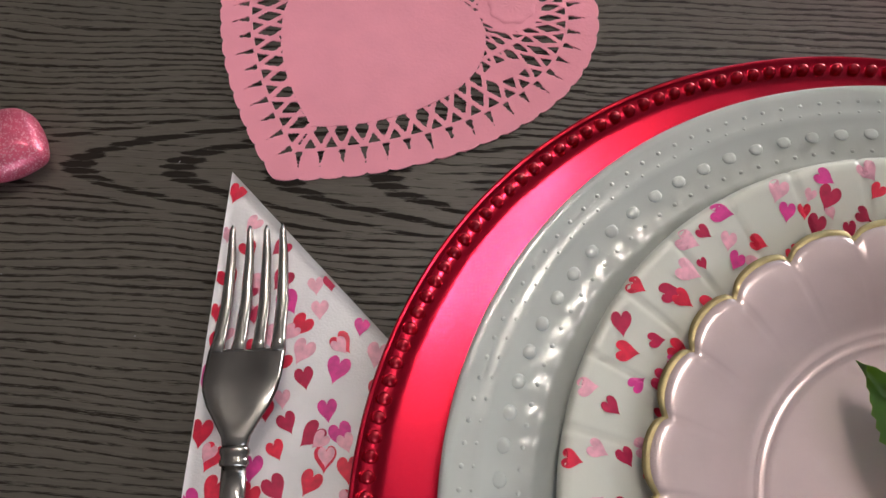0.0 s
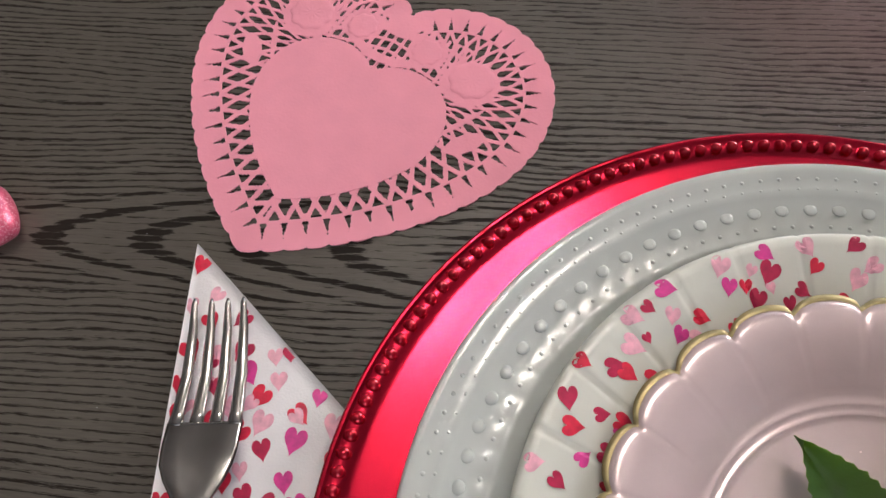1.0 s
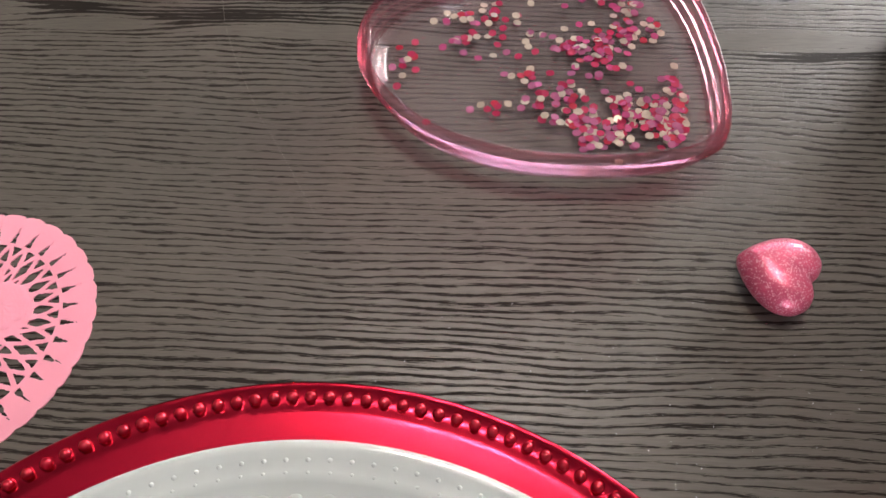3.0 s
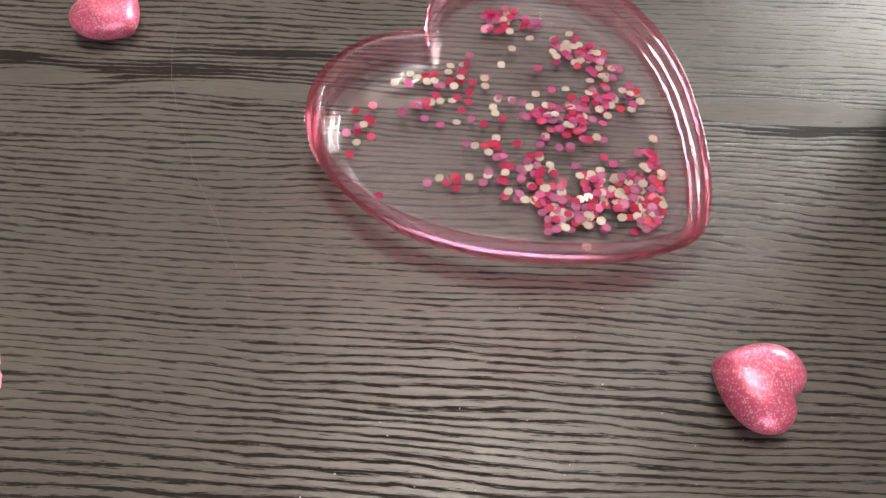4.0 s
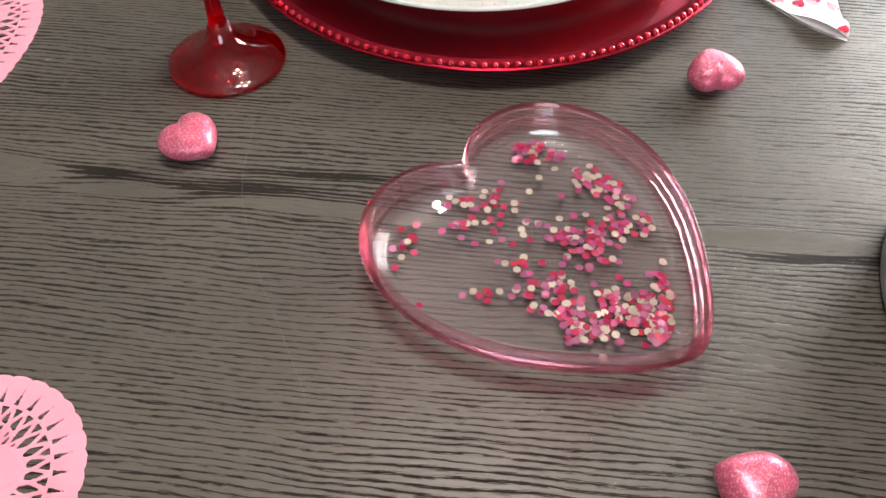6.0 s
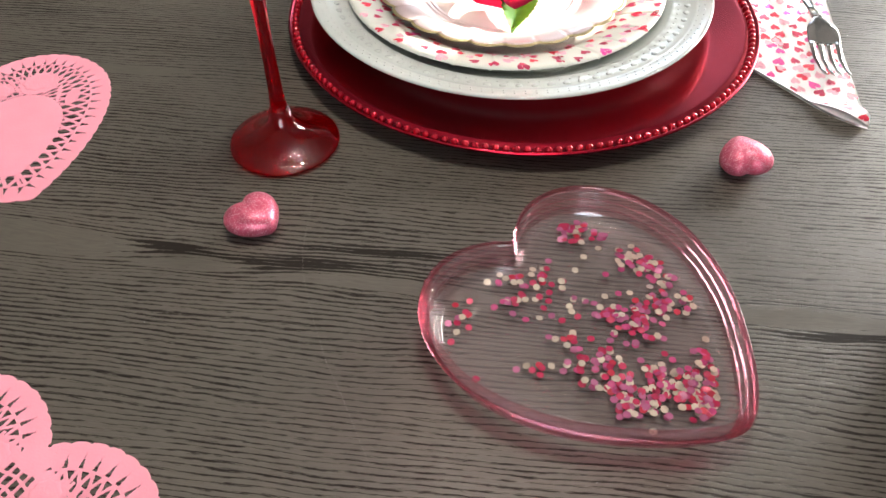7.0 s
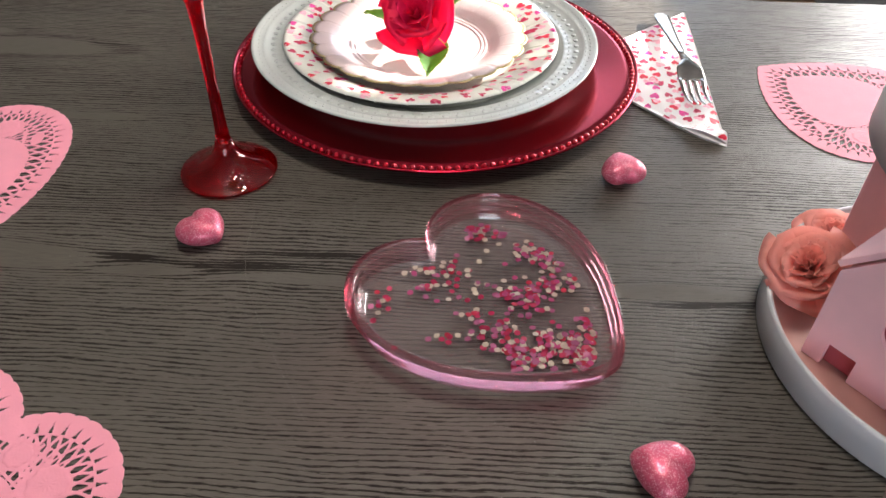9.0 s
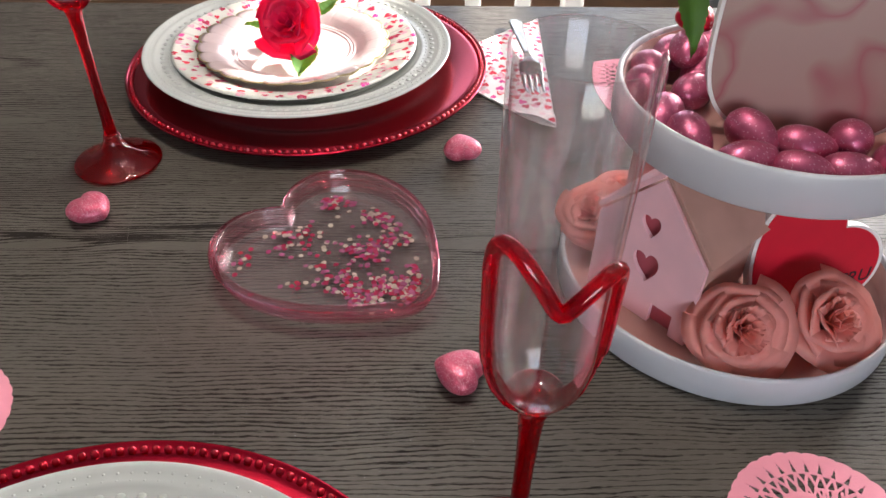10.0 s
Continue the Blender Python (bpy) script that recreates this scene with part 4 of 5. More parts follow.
def flute(m, label, facing):
    t = thing("champagne_flute", m, label, "champagne flute", "red-stemmed flutes")
    part("foot", lathe([(0, 0.001), (0.026, 0.0003), (0.0325, 0.0006), (0.0336, 0.0016), (0.0325, 0.0026), (0.026, 0.0042), (0.017, 0.0082), (0.0105, 0.0138), (0.0072, 0.019), (0.006, 0.0235), (0, 0.0235)], 64), RED_FOOT, t, "round red glass foot")
    part("stem", lathe([(0, 0.0232), (0.0056, 0.0232), (0.0045, 0.034), (0.0040, 0.055), (0.0041, 0.08), (0.0046, 0.1), (0.0056, 0.113), (0.0072, 0.1195), (0.0052, 0.1215), (0, 0.1222)], 8), RED_GLASS, t, "faceted red glass stem")

    def bowl_r(z):
        return float(np.interp(z, [0.1185, 0.1225, 0.129, 0.136, 0.146, 0.158, 0.175, 0.2, 0.258], [0.0035, 0.0092, 0.0139, 0.0168, 0.0183, 0.0189, 0.0191, 0.0194, 0.02]))
    zs = [0.122, 0.1232, 0.1248, 0.127, 0.1305, 0.134, 0.139, 0.145, 0.151, 0.158, 0.166, 0.175, 0.187, 0.2, 0.228, 0.2575]
    out = [(0, 0.1216)] + [(bowl_r(z), z) for z in zs] + [(bowl_r(0.258) - 0.0006, 0.2582)]
    ins = [(bowl_r(z) - 0.0013, z) for z in reversed(zs[2:])] + [(0, 0.1256)]
    part("bowl", lathe(out + ins, 72), CLEAR_GLASS, t, "clear glass bowl")
    # red heart outline laid on the bowl
    line = []
    for i in range(49):
        k = i / 48
        z = 0.1192 + (0.185 - 0.1192) * k
        line.append((math.pi / 2 * min(1.0, 0.86 + 0.3 * math.sin(k * math.pi * 0.7)), z))
    arc = []
    for i in range(1, 22):
        k = i / 21
        across = math.sin(math.pi / 2 * 0.99 * (1 - k))
        arc.append((math.asin(across), float(np.interp(across, [0, 0.06, 0.3, 0.5, 0.68, 0.8, 0.9, 0.965, 0.99, 1.0], [0.1825, 0.184, 0.1925, 0.1985, 0.2025, 0.2033, 0.2018, 0.1975, 0.1925, 0.187]))))
    side = line + arc
    # the outline was laid on by hand: one lobe is lower and narrower
    lower = [(a * 0.87 if z > 0.15 else a, min(z, 0.1825) + 0.62 * max(0.0, z - 0.1825)) for a, z in side]
    whole = [(-a, z) for a, z in side] + list(reversed(lower[:-1]))
    # round the shoulders
    for _ in range(2):
        whole = [whole[0]] + [tuple((whole[i - 1][k] + 2 * whole[i][k] + whole[i + 1][k]) / 4 for k in (0, 1)) for i in range(1, len(whole) - 1)] + [whole[-1]]
    pts, rad = [], []
    for a, z in whole:
        r = bowl_r(z) + 0.0006
        q = facing + a
        pts.append((r * math.cos(q), r * math.sin(q), z))
        rad.append(0.0022 + 0.0012 * max(0, 1 - (z - 0.1225) / 0.02) if z < 0.14 else 0.0028)
    part("heart_outline", tube(pts, rad, 10), RED_LINE, t, "red glass heart outline")
    part("heart_base", lathe([(0, 0.1185), (0.0074, 0.1196), (0.0092, 0.1216), (0.0104, 0.1238), (0.0108, 0.125), (0.01, 0.1252), (0.0078, 0.1232), (0, 0.121)], 40), RED_GLASS, t, "solid red glass base of the bowl")
    return t


# ---- sweets ----


def puffy_heart(size, thick, n=64):
    """A cushion of a heart, lying flat, centred at the origin."""
    base = [Vector((x / 0.16, (y - 0.082) / 0.16)) for x, y in heart(n, 1.0, 1.02)]
    # soften the tip and the notch
    for _ in range(2):
        base = [(base[i - 1] + 2 * base[i] + base[(i + 1) % len(base)]) / 4 for i in range(len(base))]
    bm = bmesh.new()
    rings = []
    for f in (-0.85, -0.6, -0.3, 0.0, 0.3, 0.55, 0.75, 0.9):
        k = math.sqrt(1 - f * f)
        ring = []
        for p in base:
            q = Vector((0, 0.02)) + (p - Vector((0, 0.02))) * (0.18 + 0.82 * k)
            dip = 0.16 * math.exp(-(q.x / 0.1) ** 2) * max(0, q.y + 0.1) * (1 if f > 0 else 0)
            ring.append(bm.verts.new((q.x * size, q.y * size, (f - dip) * thick * 0.5 + thick * 0.5)))
        rings.append(ring)
    m = len(base)
    for a, b in zip(rings, rings[1:]):
        for i in range(m):
            bm.faces.new((a[i], a[(i + 1) % m], b[(i + 1) % m], b[i]))
    for ring, z in ((rings[0], 0.0), (rings[-1], thick * 0.985)):
        c = bm.verts.new((0, 0.02 * size, z))
        for i in range(m):
            bm.faces.new((ring[i], ring[(i + 1) % m], c))
    return bm

# ---- the two settings ----
FLAT = Matrix.Diagonal((1, 1, 0.66, 1))
NEAR, FAR = (0.247, 0.1405), (0.309, 0.738)
NEAR_P, FAR_P = (0.250, 0.142), (0.302, 0.7405)
charger_plate(pose(*NEAR, 0), "shiny red charger plate with a beaded rim on the table")
charger_plate(pose(*FAR, 0) @ Matrix.Scale(1.022, 4), "dark red charger plate with a beaded rim on the table")
dinner_plate(pose(*NEAR_P, 0) @ Matrix.Scale(1.015, 4), "white dinner plate with raised dots on a red charger")
dinner_plate(pose(0.3, 0.745, 0, 0, 0, 3) @ Matrix.Scale(1.04, 4), "white dinner plate with raised dots on a red charger")
heart_plate(pose(0.2545, 0.1435, 0.0003), "cream paper plate printed with red and pink hearts")
heart_plate(pose(0.2965, 0.747, 0, 0, 0, 50) @ Matrix.Scale(1.03, 4), "cream paper plate printed with red and pink hearts")
scallop_plate(pose(0.2545, 0.1445, 0.0056) @ FLAT, "pearly pink scalloped paper plate with a gold edge")
scallop_plate(pose(0.2945, 0.748, 0.0062, 0, 0, 4) @ FLAT @ Matrix.Diagonal((1.03, 1.03, 1, 1)), "pearly pink scalloped paper plate with a gold edge")
red_rose(pose(0.262, 0.135, 0.026), pose(0, 0, 0.004, 42, 0, 20), [(-0.012, 0.014, 0.004, -6, 118, 0.043), (0.0, 0.02, 0.004, -8, 75, 0.036)], "crimson silk rose with green leaves lying on the plate")
red_rose(pose(0.294, 0.742, 0.027), pose(0.003, 0.004, 0.012, 48, 0, -22), [(0.016, -0.012, 0.004, 8, -100, 0.047), (-0.014, 0.012, 0.008, -8, 158, 0.036), (0.02, 0.02, 0.016, -20, 48, 0.036)], "bright crimson silk rose with green leaves on the plate", 0.0335)

napkin(pose(0.027, 0.263, 0, 0, 0, 0), "white paper napkin with red hearts folded into a triangle")
napkin(pose(0.5255, 0.611, 0, 0, 0, 174), "sunlit white paper napkin with red hearts and a rolled tip", side=1, blunt=0.011)
fork(pose(0.053, 0.037, 0.0042, 0, 0, 2.6), "stainless steel dinner fork lying on a napkin")
fork(pose(0.522, 0.838, 0.0042, 0, 0, 178) @ Matrix.Scale(0.88, 4), "stainless steel dinner fork lying on a sunlit napkin")

first = doily(heart_frame((0.043, 0.2595, 0.0002), 62), "pink heart-shaped paper lace doily on the table")
for tip, axis in (((0.031, 0.5265, 0.0002), 132), ((0.589, 0.7475, 0.0002), -47), ((0.586, 0.131, 0.0002), 72)):
    copy_thing(first, heart_frame(tip, axis))

# ---- dish with confetti ----
DISH_POSE = heart_frame((0.4055, 0.392, 0.0003), 135.3)
heart_dish(DISH_POSE, "clear pink heart-shaped dish with a ridged rim")


def confetti():
    rng = random.Random(21)
    inv = DISH_POSE.inverted()
    floor_ring = [(p[0], p[1]) for p in heart_rings([(0.0128, 0)])[0]]

    def within(x, y):
        odd = False
        for (xa, ya), (xb, yb) in zip(floor_ring, floor_ring[1:] + floor_ring[:1]):
            if (ya > y) != (yb > y) and x < (xb - xa) * (y - ya) / (yb - ya) + xa:
                odd = not odd
        return odd
    groups = ((0.336, 0.519, 0.004, 0.0035, 40), (0.345, 0.514, 0.006, 0.004, 14), (0.368, 0.499, 0.006, 0.005, 32), (0.380, 0.488, 0.005, 0.006, 26), (0.376, 0.470, 0.005, 0.006, 34), (0.362, 0.456, 0.006, 0.005, 36),
              (0.350, 0.464, 0.006, 0.005, 20), (0.331, 0.444, 0.005, 0.004, 14), (0.336, 0.429, 0.005, 0.003, 10), (0.348, 0.435, 0.005, 0.004, 18), (0.349, 0.423, 0.005, 0.004, 24), (0.361, 0.413, 0.007, 0.004, 40),
              (0.375, 0.424, 0.006, 0.006, 52), (0.388, 0.424, 0.005, 0.006, 52), (0.393, 0.413, 0.004, 0.005, 50), (0.395, 0.436, 0.003, 0.007, 22), (0.390, 0.472, 0.003, 0.008, 10), (0.312, 0.483, 0.012, 0.004, 22),
              (0.302, 0.466, 0.004, 0.003, 9), (0.279, 0.455, 0.005, 0.009, 12), (0.322, 0.47, 0.012, 0.008, 16), (0.314, 0.428, 0.004, 0.002, 5), (0.335, 0.46, 0.03, 0.028, 30), (0.33, 0.44, 0.035, 0.03, 420))
    pts, faces, cols = [], [], []
    for cx, cy, sx, sy, n in groups:
        made = 0
        while made < n:
            p = inv @ Vector((rng.gauss(cx, sx), rng.gauss(cy, sy), 0))
            if not within(p.x, p.y):
                continue
            made += 1
            r, a = (rng.uniform(0.0018, 0.002) if n != 420 else rng.uniform(0.00012, 0.00024)), rng.uniform(0, 1)
            tx, ty = rng.gauss(0, 0.1), rng.gauss(0, 0.1)
            z = 0.0038 + rng.random() ** 2 * 0.0016
            k = len(pts)
            for dz in (0.0, 0.00012):
                for i in range(6):
                    q = a + i * math.pi / 3
                    x, y = r * math.cos(q), r * math.sin(q)
                    pts.append((p.x + x, p.y + y, z + x * tx + y * ty + dz))
            faces += [tuple(k + 6 + i for i in range(6)), tuple(k + 5 - i for i in range(6))] + [(k + i, k + (i + 1) % 6, k + 6 + (i + 1) % 6, k + 6 + i) for i in range(6)]
            cols += [rng.choices(range(5), (0.27, 0.16, 0.2, 0.31, 0.06))[0]] * 8
    ob = part("confetti", (pts, faces), CONFETTI, smooth=False)
    ob.data.polygons.foreach_set("material_index", cols)
    ob.matrix_basis = DISH_POSE
    tagged(ob, "loose red, pink and cream hexagon confetti in the dish", "confetti", kind="stuff")


confetti()

# ---- glasses ----
flute(pose(0.429, 0.234, 0.0003), "clear champagne flute with red stem and heart outline", radians(-95))
flute(pose(0.1645, 0.5875, 0.0003) @ Matrix.Diagonal((1, 1, 1.08, 1)), "clear champagne flute with red stem and heart outline", radians(-80))

# ---- glitter hearts ----
first = None
for x, y, turn, size in ((-0.056, 0.2685, 74, 0.0325), (0.4155, 0.3455, -117, 0.0305), (0.1645, 0.5135, 55, 0.0285), (0.4395, 0.5815, -170, 0.0285)):
    if first is None:
        ob = first = part("candy_heart", puffy_heart(0.031, 0.0172), GLITTER_PINK, m=pose(x, y, 0.0002, 0, 0, turn))
        tagged(ob, "pink glitter heart lying on the table", "heart ornament", "loose glitter hearts")
    else:
        ob = copy_thing(first, pose(x, y, 0.0002, 0, 0, turn))

# ---- tiered tray ----
TC = (0.597, 0.4215)


def tray_ring(r, h, z):
    return lathe([(r - 0.004, z), (r - 0.0012, z + 0.0004), (r, z + 0.002), (r, z + h - 0.0015), (r - 0.001, z + h), (r - 0.0024, z + h), (r - 0.0034, z + h - 0.0015), (r - 0.0036, z + 0.0042), (r - 0.005, z + 0.004), (0.0, z + 0.004), (0.0, z)], 128)


tray = thing("tiered_tray", pose(*TC, 0.0003), "round white two-tier tray with a blush lining", "tiered tray")
part("lower_tray", tray_ring(0.1072, 0.0225, 0.0), TRAY, tray)
part("lower_lining", lathe([(0, 0.0046), (0.1022, 0.0046), (0.1032, 0.0052), (0.1034, 0.0195), (0.1028, 0.0195), (0.1019, 0.0062), (0.1007, 0.0056), (0, 0.0056)], 96), TRAY_FLOOR, tray, "blush pink lining")
part("post", lathe([(0, 0.0057), (0.02, 0.0057), (0.02, 0.009), (0.0135, 0.012), (0.0125, 0.06), (0.0135, 0.112), (0.02, 0.116), (0.02, 0.1195), (0, 0.1195)], 48), TRAY, tray)
part("upper_tray", tray_ring(0.0898, 0.0255, 0.1196), TRAY, tray)
part("upper_lining", lathe([(0, 0.1242), (0.0848, 0.1242), (0.0859, 0.1248), (0.086, 0.1425), (0.0854, 0.1425), (0.0847, 0.1256), (0, 0.1252)], 96), TRAY_FLOOR, tray, "blush pink lining")

# small wooden house
HA, HB = Vector((0.507, 0.4195, 0.0063)), Vector((0.5515, 0.3585, 0.0063))
hu = (HB - HA).normalized()
house_m = Matrix.Translation(HA) @ Matrix(((hu.x, -hu.y, 0, 0), (hu.y, hu.x, 0, 0), (0, 0, 1, 0), (0, 0, 0, 1)))
house = thing("toy_house", house_m, "small pale pink wooden house with heart cutouts in the tray", "toy house")
HW, EAVE, PEAK, DEEP = (HB - HA).length, 0.059, 0.1, 0.06


def heart_sdf(X, Y, cx, cy, size, turn):
    c, s = math.cos(turn), math.sin(turn)
    u, v = ((X - cx) * c + (Y - cy) * s) / size, (-(X - cx) * s + (Y - cy) * c) / size
    au = np.abs(u)
    return (0.25 - (au ** 2 + (v - 0.55 * np.sqrt(au + 1e-9)) ** 2)) * size * 0.6


def front_field(X, Y):
    slope = (PEAK - EAVE) / (HW / 2)
    f = np.minimum.reduce([X, HW - X, Y, (EAVE + slope * np.minimum(X, HW - X) - Y) * 0.7])
    for cx, cy, size in ((0.0365, 0.065, 0.013), (0.039, 0.0355, 0.018)):
        f = np.minimum(f, -heart_sdf(X, Y, cx, cy, size, 0.15))
    for cx in (0.0185, 0.056):
        f = np.minimum(f, -np.minimum(0.0078 - np.abs(X - cx), 0.0155 - Y))
    return f


part("front_wall", cut_sheet(front_field, -0.002, HW + 0.002, -0.002, PEAK + 0.002, 0.0006, 0.003), HOUSE_PINK, house, "pale pink front with hearts and a door", m=pose(0, 0.003, 0, 90, 0, 0), smooth=False)
part("core", box(HW - 0.002, DEEP - 0.006, EAVE, 0.001, (HW / 2, 0.003 + (DEEP - 0.006) / 2 + 0.004, EAVE / 2 + 0.0002)), HOUSE_WOOD, house, smooth=False)
part("cutout_backing", box(HW - 0.006, 0.0012, EAVE - 0.002, 0, (HW / 2, 0.0052, (EAVE - 0.002) / 2)), CUTOUT, house, "dark pink backing", smooth=False)
part("gable_backing", box(0.024, 0.0012, 0.0215, 0, (HW / 2, 0.0052, EAVE + 0.009)), CUTOUT, house, "dark pink backing", smooth=False)
for sgn in (-1, 1):
    run = HW / 2 + 0.002
    ln = math.hypot(run, PEAK - EAVE)
    an = math.degrees(math.atan2(PEAK - EAVE, HW / 2))
    part("roof_board", box(ln, DEEP, 0.0034, 0.0006, (0, 0, 0)), HOUSE_WOOD if sgn > 0 else HOUSE_PINK, house,
         m=pose(HW / 2 + sgn * (run / 2 + 0.001), DEEP / 2 + 0.0005, (PEAK + EAVE) / 2 + 0.0028, 0, sgn * an, 0), smooth=False)

# leaning pink board behind the house
tagged(part("pink_slat", box(0.022, 0.004, 0.1, 0.0008, (0, 0, 0.05)), HOUSE_PINK, m=pose(0.553, 0.478, 0.0062, -8, 0, -35), smooth=False), "pale pink wooden slat leaning in the tray", "slat")

# red heart sign
card = thing("heart_sign", pose(0.602, 0.386, 0.0068, 80, 0, 6), "red heart sign with a white edge and black lettering", "heart sign")
hs = [(x * 0.6, y * 0.575) for x, y in heart(96)]


def slab(outline, z0, z1):
    return loft([[(x, y, z0) for x, y in outline], [(x, y, z1) for x, y in outline]])


spin = pose(0, 0, 0, 0, 0, -41)
part("backing", slab(hs, 0, 0.006), CARD_EDGE, card, "white edge", m=spin, smooth=False)
part("face", slab([(x * 0.94, 0.003 + y * 0.94) for x, y in hs], 0.0061, 0.0066), RED_CARD, card, "glossy red face", m=spin, smooth=False)


def words(text, size, m, parent, material):
    c = bpy.data.curves.new("lettering", "FONT")
    c.body, c.size, c.extrude, c.shear = text, size, 0.0001, 0.25
    o = bpy.data.objects.new("lettering", c)
    me = bpy.data.meshes.new_from_object(o)
    bpy.data.objects.remove(o)
    me.materials.append(material)
    ob = new("lettering", me)
    ob.parent, ob.matrix_basis = parent, m
    return ob


words("TRU", 0.0125, pose(0.052, 0.0145, 0.0069, 0, 0, 10), card, INK_BLACK)
for k, (bx, bw) in enumerate(((0.05, 0.007), (0.0585, 0.0095))):
    part("print_bar", box(bw, 0.0035, 0.0002, 0, (0, 0, 0)), INK_BLACK, card, m=pose(bx + bw / 2, 0.0075 + 0.18 * (bx - 0.05), 0.0069, 0, 0, 10), smooth=False)

# peach roses
for x, y, z, rx, rz, size, seed in ((0.5775, 0.3555, 0.023, 48, -12, 0.0295, 3), (0.629, 0.359, 0.021, 40, 14, 0.0295, 8), (0.521, 0.463, 0.02, 26, -40, 0.026, 5), (0.549, 0.498, 0.012, 12, -30, 0.021, 13)):
    t = thing("foam_rose", pose(x, y, z, rx, 0, rz), "peach pink foam rose lying in the tray", "artificial rose", "peach foam roses")
    rose(t, size, FOAM, seed, 0.0004)

# foil sweets in the upper tray
egg = bmesh.new()
bmesh.ops.create_icosphere(egg, subdivisions=4, radius=1)
for v in egg.verts:
    k = 1 - 0.16 * v.co.x
    v.co = Vector((v.co.x * 0.0165, v.co.y * 0.011 * k, v.co.z * 0.0104 * k)) * (1 + 0.02 * noise.noise(v.co * 4))
egg_first = None
rng = random.Random(9)
spots = []
for layer, ring, count in ((0, 0.0722, 17), (0, 0.047, 11), (0, 0.02, 4), (1, 0.058, 7), (1, 0.03, 4)):
    for i in range(count):
        a = 2 * math.pi * (i + rng.uniform(-0.15, 0.15) + 0.5 * layer) / count
        spots.append((TC[0] + ring * math.cos(a), TC[1] + ring * math.sin(a), 0.1365 + 0.0105 * layer + rng.uniform(-0.001, 0.001), math.degrees(a) + 90 + rng.uniform(-50, 50)))
for i, (x, y, z, a) in enumerate(spots):
    # the standing plaque keeps its place free, and one layer lies before it
    if z > 0.142 and y < 0.4:
        continue
    if abs((x - 0.600) * 0.25 + (y - 0.398)) < 0.014 and x > 0.535 or math.hypot(x - 0.652, y - 0.452) < 0.022:
        continue
    m = pose(x, y, z, rng.uniform(-14, 14), rng.uniform(-16, 16), a)
    if egg_first is None:
        ob = egg_first = tagged(part("foil_egg", egg, FOIL_PINK, m=m), "pink glittery egg in the upper tray", "egg ornament", "eggs in the upper tray")
    else:
        ob = copy_thing(egg_first, m)
foil = None
for x, y, z, a in ((0.566, 0.483, 0.1535, 30), (0.592, 0.484, 0.1535, 80), (0.648, 0.352, 0.154, 10), (0.640, 0.425, 0.168, 50)):
    m = pose(x, y, z, 12, -10, a)
    if foil is None:
        foil = tagged(part("foil_heart", puffy_heart(0.024, 0.012), FOIL_RED, m=m), "red foil-wrapped sweet among the eggs", "sweet", "red foil sweets")
    else:
        copy_thing(foil, m)

# marbled plaque standing among the eggs
plaque = thing("plaque", pose(0.6, 0.399, 0.127, 82, 0, -14), "dusky pink marbled rounded plaque with a white edge", "plaque")
hp = [(math.copysign(abs(math.cos(a)) ** (0.8 if math.sin(a) > 0 else 0.6), math.cos(a)) * 0.055, 0.058 + math.copysign(abs(math.sin(a)) ** (0.8 if math.sin(a) > 0 else 0.6), math.sin(a)) * (0.066 if math.sin(a) > 0 else 0.058)) for a in (2 * math.pi * i / 96 for i in range(96))]
part("body", slab(hp, -0.004, 0.004), CARD_EDGE, plaque, "white edge", smooth=False)
part("face", slab([(x * 0.965, 0.058 + (y - 0.058) * 0.97) for x, y in hp], 0.0041, 0.0046), MARBLE, plaque, "pink marbled face", smooth=False)
sign = thing("heart_sign", pose(0.652, 0.452, 0.1255, 84, 0, -8), "small red heart sign with a white edge behind the plaque", "heart sign")
small = [(x * 0.5, y * 0.72) for x, y in heart(96)]
part("backing", slab(small, 0, 0.005), CARD_EDGE, sign, "white edge", smooth=False)
part("face", slab([(x * 0.93, 0.0035 + y * 0.93) for x, y in small], 0.0051, 0.0056), RED_CARD, sign, "glossy red face", smooth=False)
sprig = thing("leaf_sprig", pose(0.522, 0.412, 0.222), "green artificial leaf on a thin stem", "leaf sprig")
part("leaf", leaf_mesh(0.05, 0.02, 0.1), LEAF, sprig, m=pose(0, 0, 0, 0, 62, -70))
part("stem", tube([(0, 0, 0), (0.02, 0.012, 0.004), (0.045, 0.022, -0.02), (0.062, 0.03, -0.07)], 0.0011, 6), LEAF, sprig)

# ---- chair, lamp ----
chair = thing("dining_chair", pose(0.56, 1.16, FLOOR_Z), "white painted wooden chair beyond the table", "chair")
part("seat", box(0.44, 0.42, 0.035, 0.008, (0, 0.16, 0.45)), WHITE_PAINT, chair)
for x, y, h in ((-0.2, -0.03, 0.432), (0.2, -0.03, 0.432), (-0.2, 0.35, 0.95), (0.2, 0.35, 0.95)):
    part("leg", box(0.04, 0.04, h, 0.004, (x, y, h / 2)), WHITE_PAINT, chair)
part("top_rail", box(0.36, 0.025, 0.08, 0.006, (0, 0.35, 0.9)), WHITE_PAINT, chair)
for x in (-0.1, 0.0, 0.1):
    part("spindle", box(0.03, 0.018, 0.392, 0.003, (x, 0.35, 0.664)), WHITE_PAINT, chair)

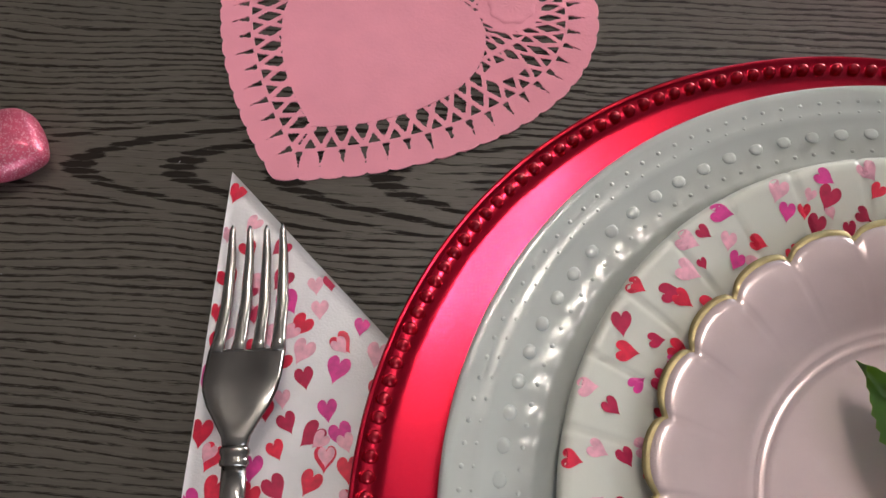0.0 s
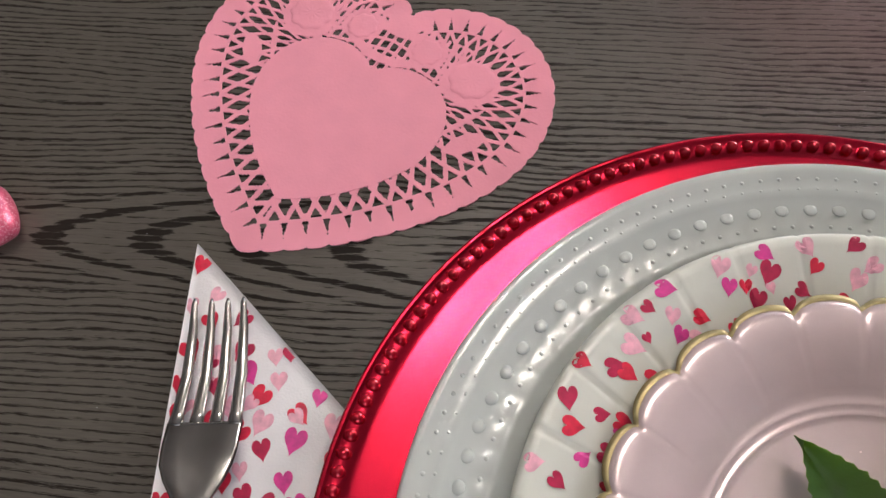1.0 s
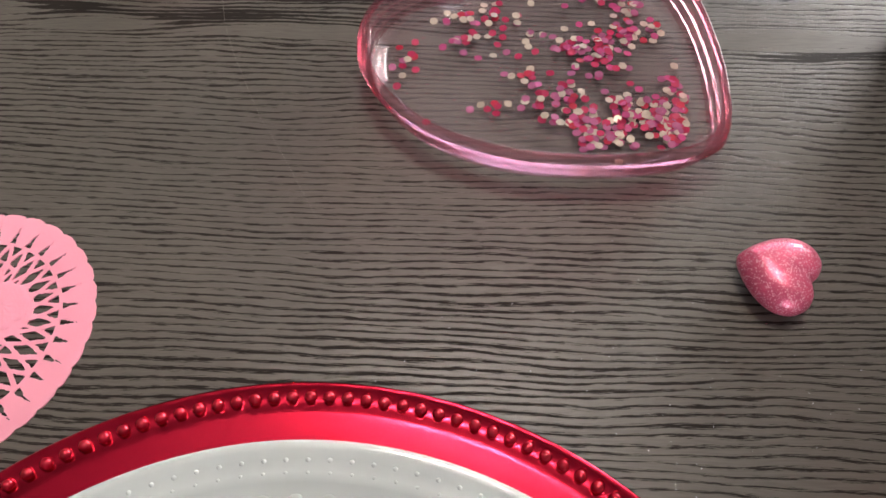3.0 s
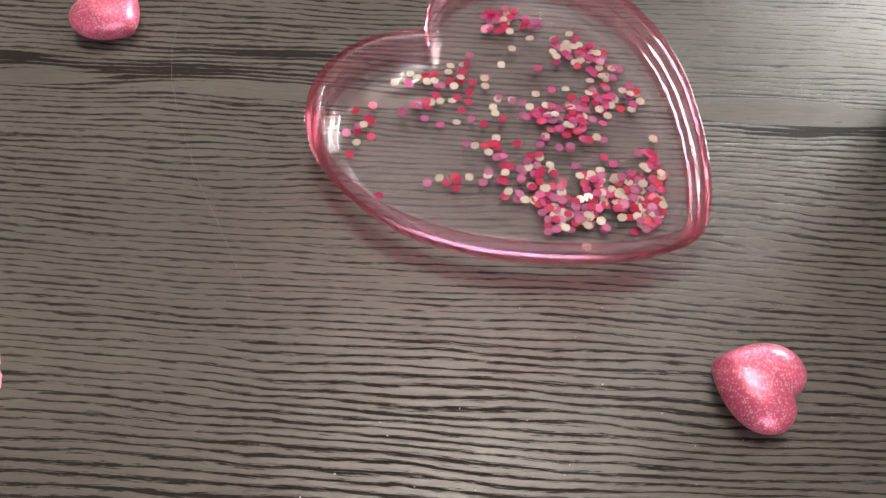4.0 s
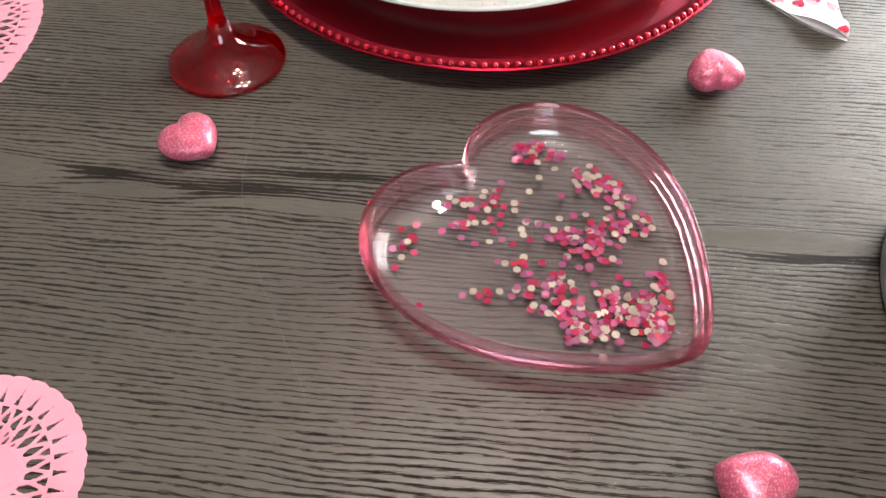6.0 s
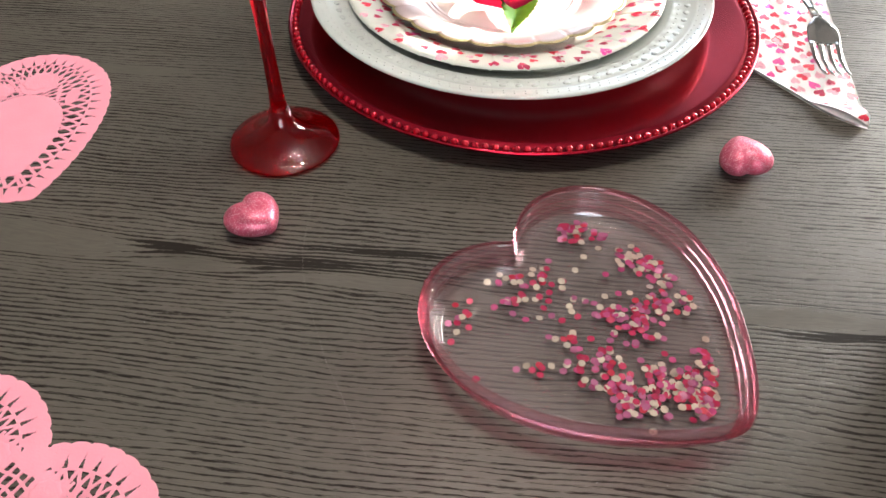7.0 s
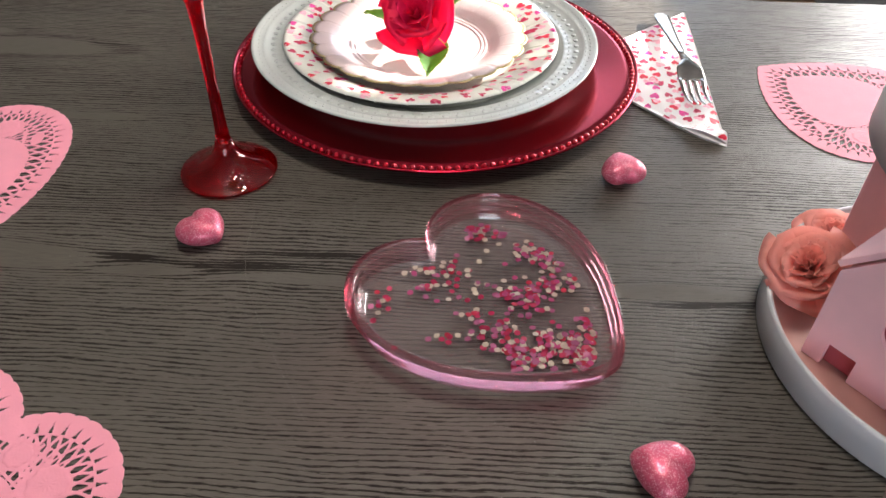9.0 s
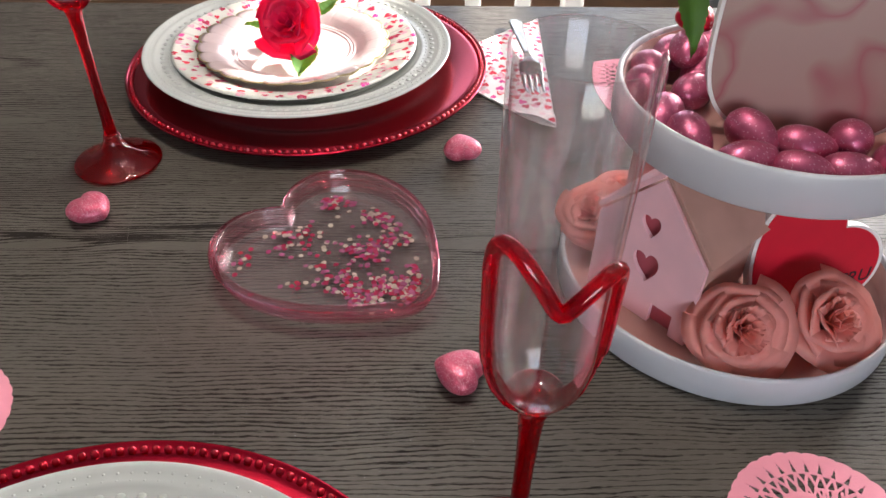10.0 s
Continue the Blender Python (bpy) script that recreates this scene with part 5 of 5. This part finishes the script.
BULB = mat("lit_bulb", (1, 0.9, 0.75), 0.4)
BULB.node_tree.nodes["Principled BSDF"].inputs["Emission Color"].default_value = (1, 0.92, 0.8, 1)
BULB.node_tree.nodes["Principled BSDF"].inputs["Emission Strength"].default_value = 38
pendant = thing("ceiling_lamp", pose(0.34, 0.68, TOP_Z), "ceiling lamp with four lit bulbs", "ceiling lamp")
part("rose_plate", lathe([(0, 0), (0.07, 0), (0.066, -0.02), (0, -0.024)], 32), STEEL, pendant)
part("rod", lathe([(0, -0.02), (0.008, -0.02), (0.008, -0.3), (0, -0.3)], 16), STEEL, pendant)
for k in range(4):
    a = math.pi / 4 + k * math.pi / 2
    part("arm", tube([(0, 0, -0.29), (0.06 * math.cos(a), 0.06 * math.sin(a), -0.31), (0.13 * math.cos(a), 0.13 * math.sin(a), -0.3)], 0.006, 8), STEEL, pendant)
    part("bulb", lathe([(0, -0.36), (0.02, -0.352), (0.028, -0.335), (0.022, -0.315), (0.012, -0.304), (0, -0.304)], 24), BULB, pendant, m=pose(0.13 * math.cos(a), 0.13 * math.sin(a), 0))

# ---- floor boards ----
board = part("board", box(1.6, 0.118, 0.006, 0.0012, (0, 0, 0)), FLOOR, floor, m=pose(-1.2, 0.678, FLOOR_Z - 0.001), smooth=False)
for row in range(18):
    first_end = XL + 0.45 + (row * 0.53) % 1.2
    ends = [XL, first_end, first_end + 1.6, XR]
    for x0, x1 in zip(ends, ends[1:]):
        again(board, floor, pose((x0 + x1) / 2, 0.8 + row * 0.122, FLOOR_Z - 0.001) @ Matrix.Diagonal(((x1 - x0 - 0.004) / 1.6, 1, 1, 1)))

# ---- traces on the tabletop ----
line = [(0.19, 0.542), (0.1915, 0.521), (0.192, 0.501), (0.1955, 0.483), (0.2015, 0.4655), (0.21, 0.445), (0.2175, 0.428), (0.227, 0.4115), (0.2345, 0.397), (0.245, 0.377)]
scratch = part("scratch", tube([(x, y, 0.00003) for x, y in line], 0.00004, 4), SCRATCH, table, "fine pale scratch")
scratch.matrix_parent_inverse = table.matrix_basis.inverted()
rng = random.Random(77)
pts, faces = [], []
for i in range(130):
    x, y = (rng.uniform(-0.12, 0.62), rng.uniform(0.05, 0.88)) if i % 2 else (rng.gauss(0.36, 0.06), rng.gauss(0.305, 0.03))
    r, a, k = rng.uniform(0.00013, 0.00028), rng.uniform(0, 2), len(pts)
    tx, ty = rng.gauss(0, 0.25), rng.gauss(0, 0.25)
    for z in (0.0002, 0.00026):
        for j in range(6):
            u, v = r * math.cos(a + j * math.pi / 3), r * math.sin(a + j * math.pi / 3)
            pts.append((x + u, y + v, z + 0.00012 + u * tx + v * ty))
    faces += [tuple(k + 6 + j for j in range(6))] + [(k + j, k + (j + 1) % 6, k + 6 + (j + 1) % 6, k + 6 + j) for j in range(6)]
tagged(part("glitter_specks", (pts, faces), mat("silver_glitter", (0.85, 0.83, 0.84), 0.2, 0.9), smooth=False), "stray silver glitter specks on the table", "glitter", kind="stuff")
